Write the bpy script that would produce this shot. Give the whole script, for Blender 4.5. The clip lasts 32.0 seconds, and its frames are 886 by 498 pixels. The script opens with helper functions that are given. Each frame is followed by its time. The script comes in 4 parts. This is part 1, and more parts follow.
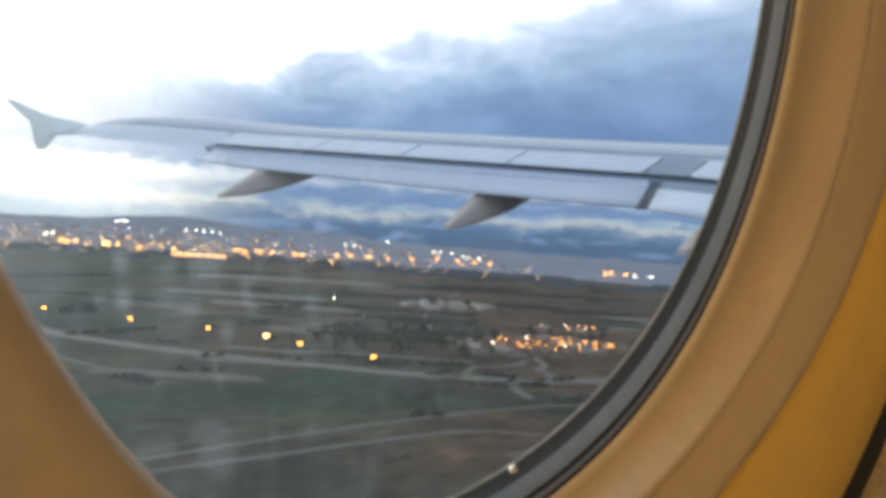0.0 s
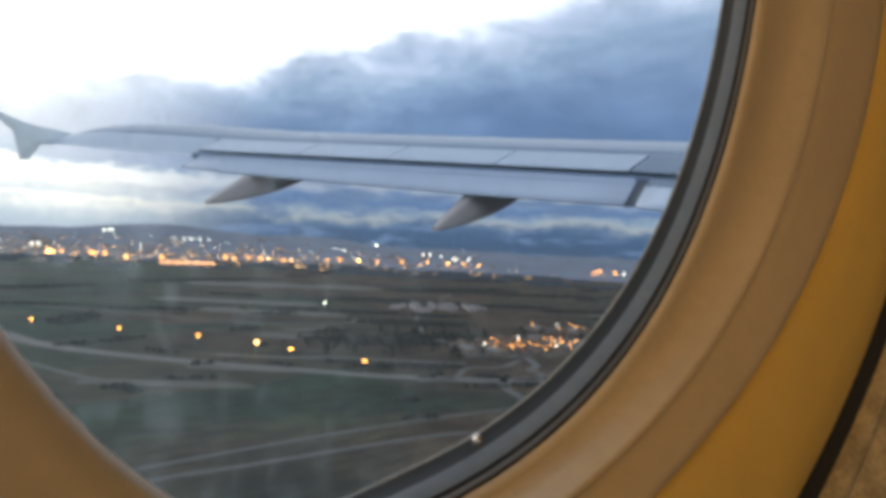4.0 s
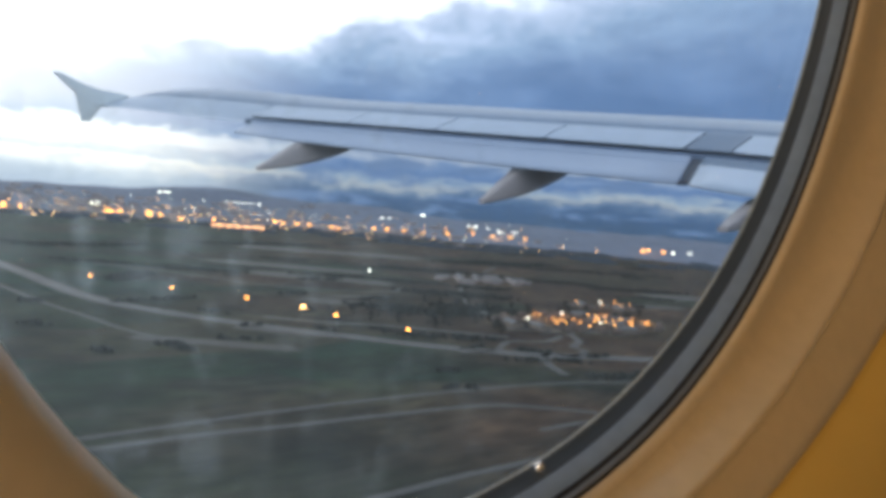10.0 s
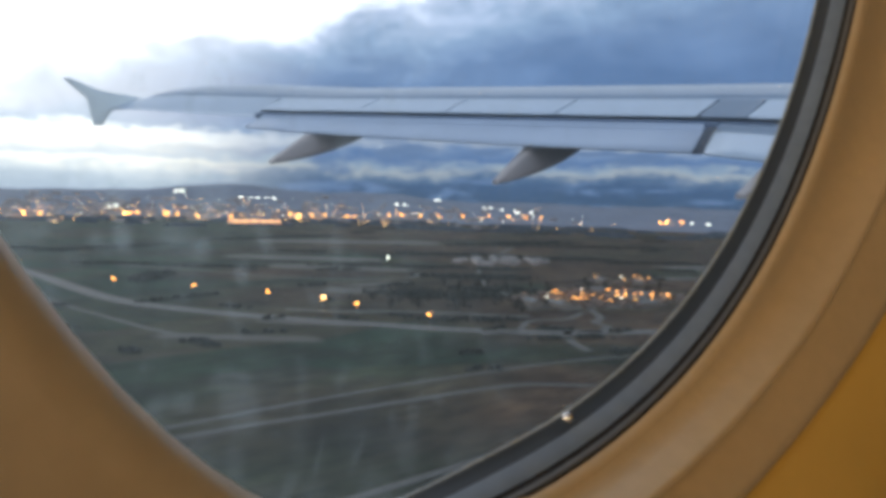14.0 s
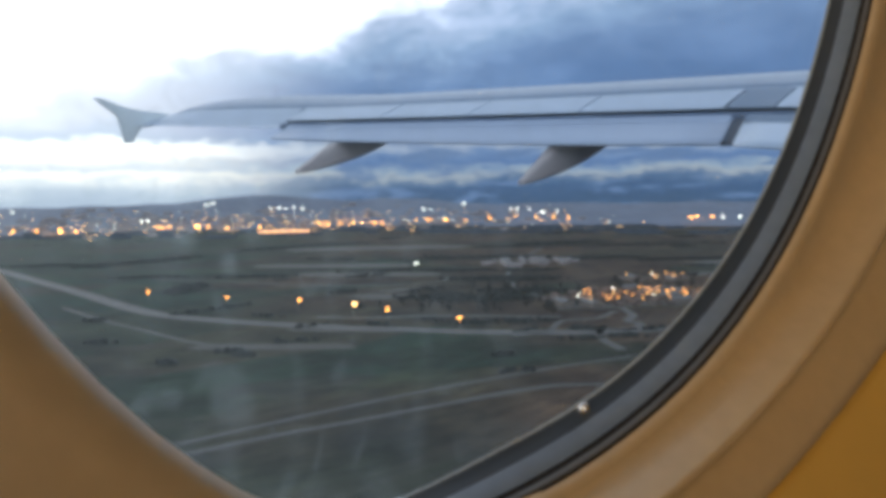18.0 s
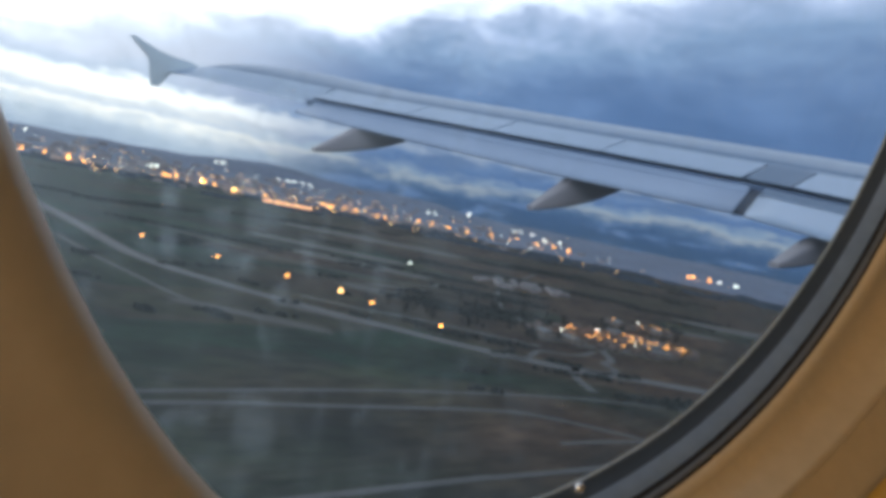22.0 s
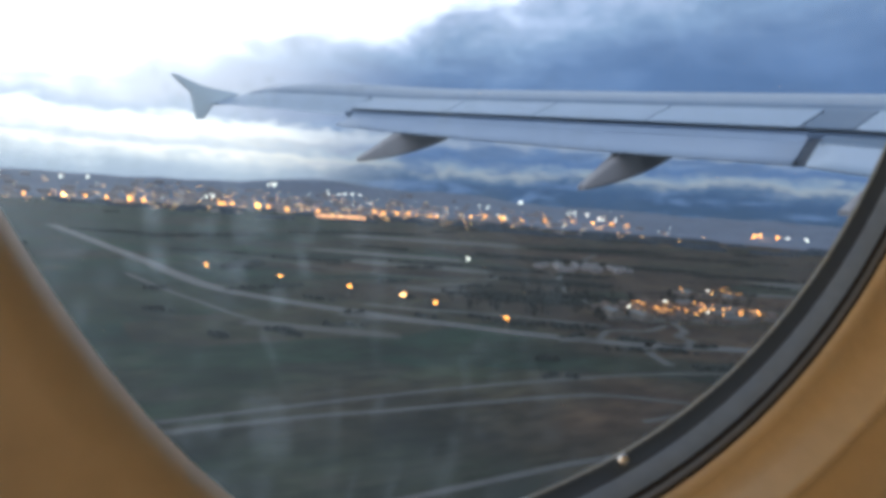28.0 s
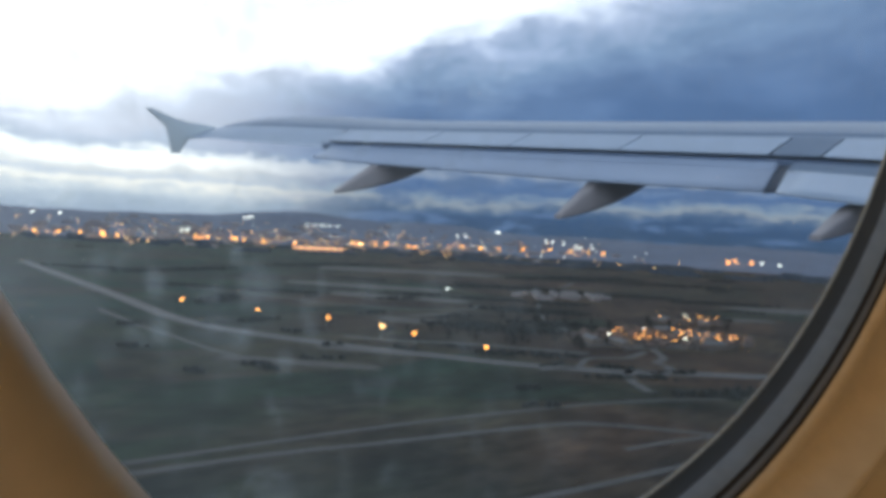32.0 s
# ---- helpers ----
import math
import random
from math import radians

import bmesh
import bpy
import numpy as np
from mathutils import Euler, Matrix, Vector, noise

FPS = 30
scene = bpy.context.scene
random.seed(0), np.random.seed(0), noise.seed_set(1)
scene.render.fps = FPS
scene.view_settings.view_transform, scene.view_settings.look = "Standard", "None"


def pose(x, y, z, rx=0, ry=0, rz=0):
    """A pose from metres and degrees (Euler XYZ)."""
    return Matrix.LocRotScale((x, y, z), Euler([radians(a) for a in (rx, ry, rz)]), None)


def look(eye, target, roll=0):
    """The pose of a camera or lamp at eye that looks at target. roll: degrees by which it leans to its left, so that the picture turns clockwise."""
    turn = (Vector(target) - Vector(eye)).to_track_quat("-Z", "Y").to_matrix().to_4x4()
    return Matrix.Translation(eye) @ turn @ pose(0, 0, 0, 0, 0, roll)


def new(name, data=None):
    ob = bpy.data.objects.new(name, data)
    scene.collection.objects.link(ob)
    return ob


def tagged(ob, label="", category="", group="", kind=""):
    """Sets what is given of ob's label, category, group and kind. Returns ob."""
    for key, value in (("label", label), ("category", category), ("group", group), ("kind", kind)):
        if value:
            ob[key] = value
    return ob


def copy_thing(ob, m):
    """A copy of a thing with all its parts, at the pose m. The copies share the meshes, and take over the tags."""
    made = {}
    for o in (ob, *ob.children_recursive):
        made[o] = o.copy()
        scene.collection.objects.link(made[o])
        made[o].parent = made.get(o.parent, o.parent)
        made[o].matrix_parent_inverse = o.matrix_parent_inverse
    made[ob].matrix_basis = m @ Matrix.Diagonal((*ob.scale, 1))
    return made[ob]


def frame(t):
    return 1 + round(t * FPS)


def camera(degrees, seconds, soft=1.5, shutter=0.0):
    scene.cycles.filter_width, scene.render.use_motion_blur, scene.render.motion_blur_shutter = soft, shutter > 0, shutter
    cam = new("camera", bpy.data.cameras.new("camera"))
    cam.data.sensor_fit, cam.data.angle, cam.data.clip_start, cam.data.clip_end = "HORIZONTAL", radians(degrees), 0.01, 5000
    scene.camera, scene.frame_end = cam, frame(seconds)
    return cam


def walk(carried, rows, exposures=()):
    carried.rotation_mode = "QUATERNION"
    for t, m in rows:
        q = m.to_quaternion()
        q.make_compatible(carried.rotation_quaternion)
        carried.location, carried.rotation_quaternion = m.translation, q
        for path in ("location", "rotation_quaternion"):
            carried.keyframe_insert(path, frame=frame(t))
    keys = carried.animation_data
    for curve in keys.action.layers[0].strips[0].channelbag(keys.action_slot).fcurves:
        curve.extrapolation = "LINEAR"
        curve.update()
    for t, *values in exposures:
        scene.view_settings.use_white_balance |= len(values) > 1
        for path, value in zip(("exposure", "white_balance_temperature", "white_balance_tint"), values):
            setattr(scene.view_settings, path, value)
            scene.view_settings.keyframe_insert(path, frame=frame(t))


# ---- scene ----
# The aircraft cabin, its window and wing, over the country seen through the pane.
# Aircraft axes: x to the nose, y out along the port wing, z up; the aircraft is
# pitched nose-up over level ground, its window about 120 m above it.
AIR = Matrix(((0.98754, 0.00106, -0.15734), (0.0, 0.99998, 0.00673), (0.15735, -0.00664, 0.98752)))
EYE = Vector((-14.45, 1.84, -0.022))
HEIGHT = 120.0
AIRCRAFT = Matrix.Translation((0, 0, HEIGHT)) @ AIR.to_4x4() @ Matrix.Translation(-EYE)

cam = camera(65.46, 32.0, soft=4.8, shutter=0.5)
ROWS = [
    (0, -14.4602, 1.8349, -0.0201, 83.40, 2.36, -45.45),
    (0.5, -14.4595, 1.8327, -0.0218, 83.18, 4.86, -46.19),
    (1, -14.4578, 1.8304, -0.0243, 83.90, 6.84, -46.19),
    (1.5, -14.4590, 1.8289, -0.0245, 83.89, 5.97, -46.20),
    (2, -14.4601, 1.8302, -0.0238, 84.47, 3.15, -46.77),
    (2.5, -14.4601, 1.8298, -0.0243, 84.03, 3.43, -46.80),
    (3, -14.4607, 1.8296, -0.0243, 83.73, 3.99, -47.23),
    (3.5, -14.4590, 1.8300, -0.0255, 83.63, 3.67, -46.83),
    (5.5, -14.4544, 1.8356, -0.0261, 82.36, 2.94, -45.04),
    (6, -14.4525, 1.8369, -0.0251, 80.47, 2.47, -43.71),
    (6.5, -14.4478, 1.8427, -0.0308, 76.91, 4.22, -42.56),
    (7, -14.4423, 1.8481, -0.0347, 77.69, 5.68, -42.64),
    (7.5, -14.4440, 1.8475, -0.0311, 80.34, 1.15, -44.55),
    (8, -14.4465, 1.8479, -0.0260, 81.66, -2.67, -44.94),
    (8.5, -14.4479, 1.8444, -0.0257, 80.56, 0.70, -43.22),
    (9, -14.4501, 1.8431, -0.0243, 80.60, 2.17, -41.74),
    (9.5, -14.4502, 1.8426, -0.0217, 81.82, 0.97, -42.10),
    (10, -14.4508, 1.8414, -0.0215, 81.38, 1.98, -42.42),
    (10.5, -14.4517, 1.8410, -0.0212, 81.34, 3.12, -42.09),
    (11, -14.4513, 1.8397, -0.0213, 81.62, 3.65, -41.91),
    (11.5, -14.4510, 1.8402, -0.0220, 82.05, 2.07, -43.07),
    (12, -14.4515, 1.8396, -0.0233, 80.84, 3.07, -43.24),
    (12.5, -14.4514, 1.8390, -0.0246, 80.28, 4.82, -42.87),
    (13, -14.4519, 1.8396, -0.0236, 79.64, 5.44, -41.92),
    (13.5, -14.4528, 1.8403, -0.0243, 79.94, 5.35, -41.69),
    (15.5, -14.4530, 1.8381, -0.0251, 79.88, 6.21, -40.61),
    (16, -14.4527, 1.8379, -0.0245, 80.16, 6.85, -39.10),
    (16.5, -14.4539, 1.8382, -0.0222, 80.97, 2.50, -41.42),
    (17, -14.4535, 1.8353, -0.0209, 80.84, 4.82, -41.08),
    (17.5, -14.4516, 1.8359, -0.0282, 79.35, 11.51, -38.98),
    (18, -14.4485, 1.8402, -0.0279, 80.58, 7.80, -39.59),
    (18.5, -14.4496, 1.8422, -0.0285, 80.44, 8.74, -39.27),
    (19, -14.4491, 1.8407, -0.0282, 80.56, 7.99, -40.23),
    (19.5, -14.4503, 1.8424, -0.0251, 80.67, 4.95, -40.64),
    (20, -14.4500, 1.8407, -0.0229, 81.43, 4.65, -40.49),
    (20.5, -14.4492, 1.8416, -0.0226, 81.38, 2.65, -41.48),
    (21, -14.4478, 1.8375, -0.0282, 80.42, 11.63, -39.54),
    (21.5, -14.4507, 1.8403, -0.0273, 81.72, 2.96, -38.90),
    (22, -14.4526, 1.8446, -0.0213, 81.20, -4.29, -37.91),
    (22.5, -14.4468, 1.8455, -0.0225, 79.61, 3.60, -37.35),
    (23, -14.4480, 1.8431, -0.0266, 79.52, 6.45, -36.35),
    (23.5, -14.4494, 1.8433, -0.0311, 80.12, 9.12, -35.86),
    (24, -14.4496, 1.8430, -0.0284, 80.84, 4.04, -36.49),
    (24.5, -14.4498, 1.8436, -0.0287, 79.33, 4.94, -35.82),
    (25, -14.4495, 1.8405, -0.0284, 79.66, 5.26, -36.66),
    (27.5, -14.4452, 1.8387, -0.0243, 80.18, 5.06, -34.75),
    (28, -14.4469, 1.8410, -0.0226, 80.79, 3.67, -34.45),
    (28.5, -14.4482, 1.8395, -0.0195, 82.92, 0.80, -35.85),
    (29, -14.4500, 1.8371, -0.0168, 83.12, 2.70, -36.10),
    (29.5, -14.4503, 1.8390, -0.0176, 83.09, 3.98, -36.54),
    (30, -14.4505, 1.8392, -0.0188, 83.27, 3.52, -36.69),
    (30.5, -14.4527, 1.8355, -0.0103, 83.52, 3.25, -36.73),
    (31, -14.4547, 1.8310, -0.0019, 83.97, 2.11, -36.82),
    (31.5, -14.4514, 1.8377, -0.0106, 83.28, 3.52, -36.28),
    (32, -14.4481, 1.8448, -0.0197, 83.16, 4.30, -36.36),
]
walk(cam, [(t, AIRCRAFT @ pose(x, y, z, rx, ry, rz)) for t, x, y, z, rx, ry, rz in ROWS],
     exposures=[(0.0, 0.55, 7000, 10), (1.0, 0.52, 7000, 10), (2.0, 0.40, 7000, 10), (3.0, 0.22, 6850, 10), (6.0, 0.18, 6350, 10), (7.0, 0.34, 6250, 10), (8.0, 0.28, 6300, 10), (9.0, 0.33, 6450, 10), (10.0, 0.26, 6450, 10), (11.0, -0.12, 6400, 10), (12.0, 0.0, 6400, 10), (13.0, 0.14, 6450, 10), (16.0, 0.15, 6350, 10), (17.0, 0.28, 6350, 10), (18.0, 0.14, 6300, 10), (19.0, 0.05, 6250, 10),
                (20.0, 0.06, 6200, 10), (21.0, 0.20, 6300, 10), (22.0, -0.06, 6050, 10), (23.0, 0.31, 6150, 10), (25.0, 0.14, 6000, 10), (28.0, 0.06, 6100, 10), (29.0, -0.10, 6100, 10), (31.0, -0.22, 6150, 10), (32.0, -0.18, 6150, 10)])

# ---- sky and sun ----
SUN_DIR = Vector((-0.10, 0.95, 0.30)).normalized()


def make_world():
    world = bpy.data.worlds.new("dusk_sky")
    scene.world = world
    world.use_nodes = True
    nt = world.node_tree
    nt.nodes.clear()
    N, L = nt.nodes.new, nt.links.new

    def math_node(op, a, b=None, c=None):
        n = N("ShaderNodeMath")
        n.operation = op
        for i, v in enumerate((a, b, c)):
            if v is None:
                continue
            if isinstance(v, (int, float)):
                n.inputs[i].default_value = v
            else:
                L(v, n.inputs[i])
        return n.outputs[0]

    def ramp(fac, stops):
        n = N("ShaderNodeValToRGB")
        L(fac, n.inputs[0])
        el = n.color_ramp.elements
        while len(el) > 1:
            el.remove(el[-1])
        for i, (p, c) in enumerate(stops):
            e = el[0] if i == 0 else el.new(p)
            e.position, e.color = p, (*c, 1)
        return n.outputs[0]

    tc = N("ShaderNodeTexCoord")
    sep = N("ShaderNodeSeparateXYZ")
    L(tc.outputs["Generated"], sep.inputs[0])
    dx, dy, dz = sep.outputs
    elev = math_node("MULTIPLY", math_node("ARCSINE", dz), 57.29578)
    az = math_node("MULTIPLY", math_node("ARCTAN2", dx, dy), 57.29578)   # 0 abeam, 90 ahead
    # cloud noise, long along the horizon
    def cloud_noise(fa, fe, detail, rough, off):
        comb = N("ShaderNodeCombineXYZ")
        L(math_node("MULTIPLY", az, fa), comb.inputs[0])
        L(math_node("MULTIPLY", elev, fe), comb.inputs[1])
        comb.inputs[2].default_value = off
        n = N("ShaderNodeTexNoise")
        n.inputs["Scale"].default_value, n.inputs["Detail"].default_value, n.inputs["Roughness"].default_value = 1.0, detail, rough
        n.inputs["Distortion"].default_value = 0.4
        L(comb.outputs[0], n.inputs["Vector"])
        return math_node("SUBTRACT", n.outputs["Fac"], 0.5)

    def smooth(value, lo, hi):
        n = N("ShaderNodeMapRange")
        n.interpolation_type = "SMOOTHSTEP"
        L(value, n.inputs["Value"])
        n.inputs["From Min"].default_value, n.inputs["From Max"].default_value = lo, hi
        return n.outputs[0]

    def blend(fac, a, b, mode="MIX"):
        n = N("ShaderNodeMix")
        n.data_type, n.blend_type = "RGBA", mode
        if isinstance(fac, float):
            n.inputs["Factor"].default_value = fac
        else:
            L(fac, n.inputs["Factor"])
        for sock, v in (("A", a), ("B", b)):
            if isinstance(v, tuple):
                n.inputs[sock].default_value = v
            else:
                L(v, n.inputs[sock])
        return n.outputs["Result"]

    big = cloud_noise(0.055, 0.16, 4.0, 0.48, 0.0)
    mid = cloud_noise(0.15, 0.34, 5.0, 0.50, 7.3)
    thin = cloud_noise(0.10, 1.60, 5.0, 0.55, 3.1)
    puff = cloud_noise(0.55, 0.9, 5.0, 0.60, 5.7)
    grow = math_node("MINIMUM", math_node("MAXIMUM", math_node("MULTIPLY", elev, 0.16), 0.10), 1.3)
    wob = math_node("MULTIPLY", math_node("ADD", math_node("MULTIPLY", puff, 1.8), math_node("ADD", math_node("MULTIPLY", big, 5.5), math_node("MULTIPLY", mid, 3.5))), grow)
    e2 = math_node("ADD", elev, wob)
    elow = math_node("ADD", elev, math_node("ADD", math_node("MULTIPLY", puff, 1.7), math_node("ADD", math_node("MULTIPLY", thin, 0.9), math_node("MULTIPLY", mid, 1.9))))
    low = math_node("DIVIDE", elow, 8.0)
    left = ramp(low, [(0.0, (0.46, 0.55, 0.68)), (0.10, (0.58, 0.67, 0.77)), (0.19, (0.80, 0.86, 0.91)), (0.27, (1.22, 1.18, 1.09)),
                      (0.33, (0.74, 0.81, 0.90)), (0.40, (0.98, 0.99, 0.98)), (0.48, (1.55, 1.52, 1.45)), (0.575, (1.3, 1.32, 1.32)), (0.64, (0.50, 0.60, 0.76)), (0.72, (0.55, 0.66, 0.84)), (1.0, (0.8, 0.9, 1.0))])
    right = ramp(low, [(0.0, (0.055, 0.10, 0.185)), (0.14, (0.058, 0.112, 0.225)), (0.21, (0.10, 0.165, 0.29)), (0.275, (0.34, 0.39, 0.45)),
                       (0.335, (0.25, 0.34, 0.47)), (0.40, (0.10, 0.18, 0.37)), (0.47, (0.15, 0.24, 0.43)), (0.55, (0.34, 0.41, 0.54)), (0.64, (0.15, 0.25, 0.46)), (0.8, (0.09, 0.17, 0.37)), (1.0, (0.09, 0.17, 0.37))])
    # the pale streaks thin out and break up along their length
    gaps = cloud_noise(0.20, 0.9, 4.0, 0.6, 11.9)
    right = blend(smooth(gaps, -0.02, 0.16), right, (0.12, 0.195, 0.36, 1))
    side = smooth(math_node("ADD", az, math_node("MULTIPLY", wob, 2.2)), 15.0, 33.0)
    lowc = blend(side, left, right)
    # the long cloud bank, its top rising ahead
    top = math_node("MINIMUM", math_node("MULTIPLY_ADD", math_node("SUBTRACT", az, 18.0), 0.265, 9.4), 22.0)
    v = math_node("DIVIDE", math_node("SUBTRACT", e2, 5.0), math_node("MAXIMUM", math_node("SUBTRACT", top, 5.0), 1.2))
    bank = ramp(math_node("MULTIPLY", v, 0.5), [(0.0, (0.10, 0.182, 0.36)), (0.16, (0.105, 0.187, 0.37)), (0.28, (0.155, 0.25, 0.45)), (0.38, (0.27, 0.39, 0.60)),
                                                (0.47, (0.50, 0.60, 0.82)), (0.53, (0.95, 1.03, 1.2)), (0.60, (1.35, 1.4, 1.5)), (1.0, (1.3, 1.4, 1.6))])
    lit = smooth(math_node("ADD", az, math_node("MULTIPLY", wob, 1.5)), 34.0, 8.0)
    bank = blend(math_node("MULTIPLY", lit, 0.68), bank, (1.0, 1.02, 1.12, 1))
    tone = math_node("MULTIPLY_ADD", mid, 0.45, 1.05)
    cc = N("ShaderNodeCombineColor")
    for i in range(3):
        L(tone, cc.inputs[i])
    bank = blend(1.0, bank, cc.outputs[0], "MULTIPLY")
    mixed = blend(smooth(e2, 4.6, 6.2), lowc, bank)
    # the veiled evening sun behind the clouds abeam
    vec = N("ShaderNodeVectorMath")
    vec.operation = "DOT_PRODUCT"
    L(tc.outputs["Generated"], vec.inputs[0])
    vec.inputs[1].default_value = SUN_DIR
    glow = math_node("POWER", math_node("MAXIMUM", vec.outputs["Value"], 0.0), 16.0)
    glow = math_node("MULTIPLY", glow, math_node("MULTIPLY", math_node("MINIMUM", math_node("MAXIMUM", math_node("DIVIDE", elev, 14.0), 0.0), 1.0), 0.9))
    add = N("ShaderNodeMix")
    add.data_type, add.blend_type = "RGBA", "ADD"
    add.inputs["Factor"].default_value = 1.0
    L(mixed, add.inputs["A"])
    cg = N("ShaderNodeCombineColor")
    L(glow, cg.inputs[0])
    L(glow, cg.inputs[1])
    L(math_node("MULTIPLY", glow, 0.95), cg.inputs[2])
    L(cg.outputs[0], add.inputs["B"])
    # clear sky above the clouds
    sky = N("ShaderNodeTexSky")
    sky.sky_type, sky.sun_disc = "NISHITA", False
    sky.sun_elevation, sky.sun_rotation = radians(12), math.atan2(SUN_DIR.x, SUN_DIR.y)
    high = N("ShaderNodeMapRange")
    L(elev, high.inputs["Value"])
    high.inputs["From Min"].default_value, high.inputs["From Max"].default_value = 35.0, 60.0
    skym = N("ShaderNodeMix")
    skym.data_type, skym.blend_type = "RGBA", "MULTIPLY"
    skym.inputs["Factor"].default_value = 1.0
    L(sky.outputs[0], skym.inputs["A"])
    skym.inputs["B"].default_value = (0.12, 0.12, 0.12, 1)
    fin = N("ShaderNodeMix")
    fin.data_type = "RGBA"
    L(high.outputs[0], fin.inputs["Factor"])
    L(add.outputs["Result"], fin.inputs["A"])
    L(skym.outputs["Result"], fin.inputs["B"])
    bg = N("ShaderNodeBackground")
    L(blend(1.0, fin.outputs["Result"], (0.98, 1.0, 0.968, 1), "MULTIPLY"), bg.inputs["Color"])
    bg.inputs["Strength"].default_value = 1.0
    out = N("ShaderNodeOutputWorld")
    L(bg.outputs[0], out.inputs[0])


make_world()
sun_data = bpy.data.lights.new("evening_sun", "SUN")
sun_data.energy, sun_data.angle, sun_data.color = 0.5, radians(20), (1.0, 0.93, 0.84)
sun = new("evening_sun", sun_data)
sun.matrix_world = look(SUN_DIR * 400, (0, 0, 0))


# ---- materials ----
def material(name, color, rough=0.6, metal=0.0, vary=0.12, scale=3.0, bump=0.0, bump_scale=60.0, coat=0.0, second=None, emit=None, power=0.0, per_object=0.0):
    m = bpy.data.materials.new(name)
    m.use_nodes = True
    nt = m.node_tree
    N, L = nt.nodes.new, nt.links.new
    b = nt.nodes["Principled BSDF"]
    b.inputs["Roughness"].default_value, b.inputs["Metallic"].default_value = rough, metal
    b.inputs["Coat Weight"].default_value = coat
    tc = N("ShaderNodeTexCoord")
    n1 = N("ShaderNodeTexNoise")
    n1.inputs["Scale"].default_value, n1.inputs["Detail"].default_value = scale, 6.0
    L(tc.outputs["Object"], n1.inputs["Vector"])
    n2 = N("ShaderNodeTexNoise")
    n2.inputs["Scale"].default_value, n2.inputs["Detail"].default_value = scale * 11.0, 3.0
    L(tc.outputs["Object"], n2.inputs["Vector"])
    add = N("ShaderNodeMath")
    add.operation = "ADD"
    L(n1.outputs["Fac"], add.inputs[0])
    L(n2.outputs["Fac"], add.inputs[1])
    last = add.outputs[0]
    if per_object:
        info = N("ShaderNodeObjectInfo")
        mul = N("ShaderNodeMath")
        mul.operation = "MULTIPLY_ADD"
        L(info.outputs["Random"], mul.inputs[0])
        mul.inputs[1].default_value = per_object
        L(last, mul.inputs[2])
        last = mul.outputs[0]
    mr = N("ShaderNodeMapRange")
    L(last, mr.inputs["Value"])
    mr.inputs["From Min"].default_value, mr.inputs["From Max"].default_value = 0.6, 1.4 + per_object
    mix = N("ShaderNodeMix")
    mix.data_type = "RGBA"
    L(mr.outputs[0], mix.inputs["Factor"])
    c2 = second or [min(1, c * (1 + vary)) for c in color]
    c1 = color if second else [c * (1 - vary) for c in color]
    mix.inputs["A"].default_value, mix.inputs["B"].default_value = (*c1, 1), (*c2, 1)
    L(mix.outputs["Result"], b.inputs["Base Color"])
    rr = N("ShaderNodeMapRange")
    L(n2.outputs["Fac"], rr.inputs["Value"])
    rr.inputs["To Min"].default_value, rr.inputs["To Max"].default_value = max(0.02, rough - 0.1), min(1, rough + 0.1)
    L(rr.outputs[0], b.inputs["Roughness"])
    if bump:
        nb = N("ShaderNodeTexNoise")
        nb.inputs["Scale"].default_value, nb.inputs["Detail"].default_value = bump_scale, 4.0
        L(tc.outputs["Object"], nb.inputs["Vector"])
        bp = N("ShaderNodeBump")
        bp.inputs["Strength"].default_value, bp.inputs["Distance"].default_value = bump, 0.3 / bump_scale
        L(nb.outputs["Fac"], bp.inputs["Height"])
        L(bp.outputs[0], b.inputs["Normal"])
    if emit:
        b.inputs["Emission Color"].default_value, b.inputs["Emission Strength"].default_value = (*emit, 1), power
        m.cycles.emission_sampling = "NONE"
    return m


M_TRIM = material("moulded_cabin_plastic", (0.505, 0.385, 0.235), 0.42, vary=0.09, scale=26, bump=0.10, bump_scale=420)
M_WALL = material("cabin_wall_laminate", (0.60, 0.385, 0.095), 0.45, vary=0.06, scale=8, bump=0.12, bump_scale=600)
M_LIP = material("worn_seal_lip", (0.10, 0.105, 0.115), 0.5, vary=0.15, scale=60)
# daylight's blue is put into both seal colours, against the warm lamp
M_SEAL_DARK = material("dark_rubber_seal", (0.036, 0.052, 0.076), 0.55, vary=0.15, scale=30)
M_SEAL = material("daylight_tinted_seal", (0.17, 0.23, 0.33), 0.34, vary=0.15, scale=30)
M_EDGE = material("bright_seal_edge", (0.30, 0.36, 0.42), 0.3, vary=0.2, scale=60)
M_BLACK = material("black_rubber", (0.012, 0.012, 0.013), 0.85)
M_SEAT = material("seat_leather", (0.40, 0.31, 0.18), 0.55, vary=0.6, scale=70, bump=0.35, bump_scale=260)
M_FLOOR = material("cabin_carpet", (0.05, 0.05, 0.07), 0.95, vary=0.3, scale=40)
M_CEIL = material("cabin_ceiling_panel", (0.62, 0.58, 0.50), 0.6)
# the sky's blue reflection is painted into the next three wing colours
M_WING = material("wing_paint_sky_tinted", (0.172, 0.25, 0.372), 0.44, vary=0.10, scale=1.3)
M_SPOIL = material("panel_paint_sky_tinted", (0.36, 0.46, 0.605), 0.40, vary=0.08, scale=2.0)
M_FLAP = material("flap_paint_sky_tinted", (0.33, 0.42, 0.575), 0.55, vary=0.07, scale=1.6)
M_FAIR = material("fairing_paint", (0.36, 0.345, 0.365), 0.5, vary=0.10, scale=2.5)
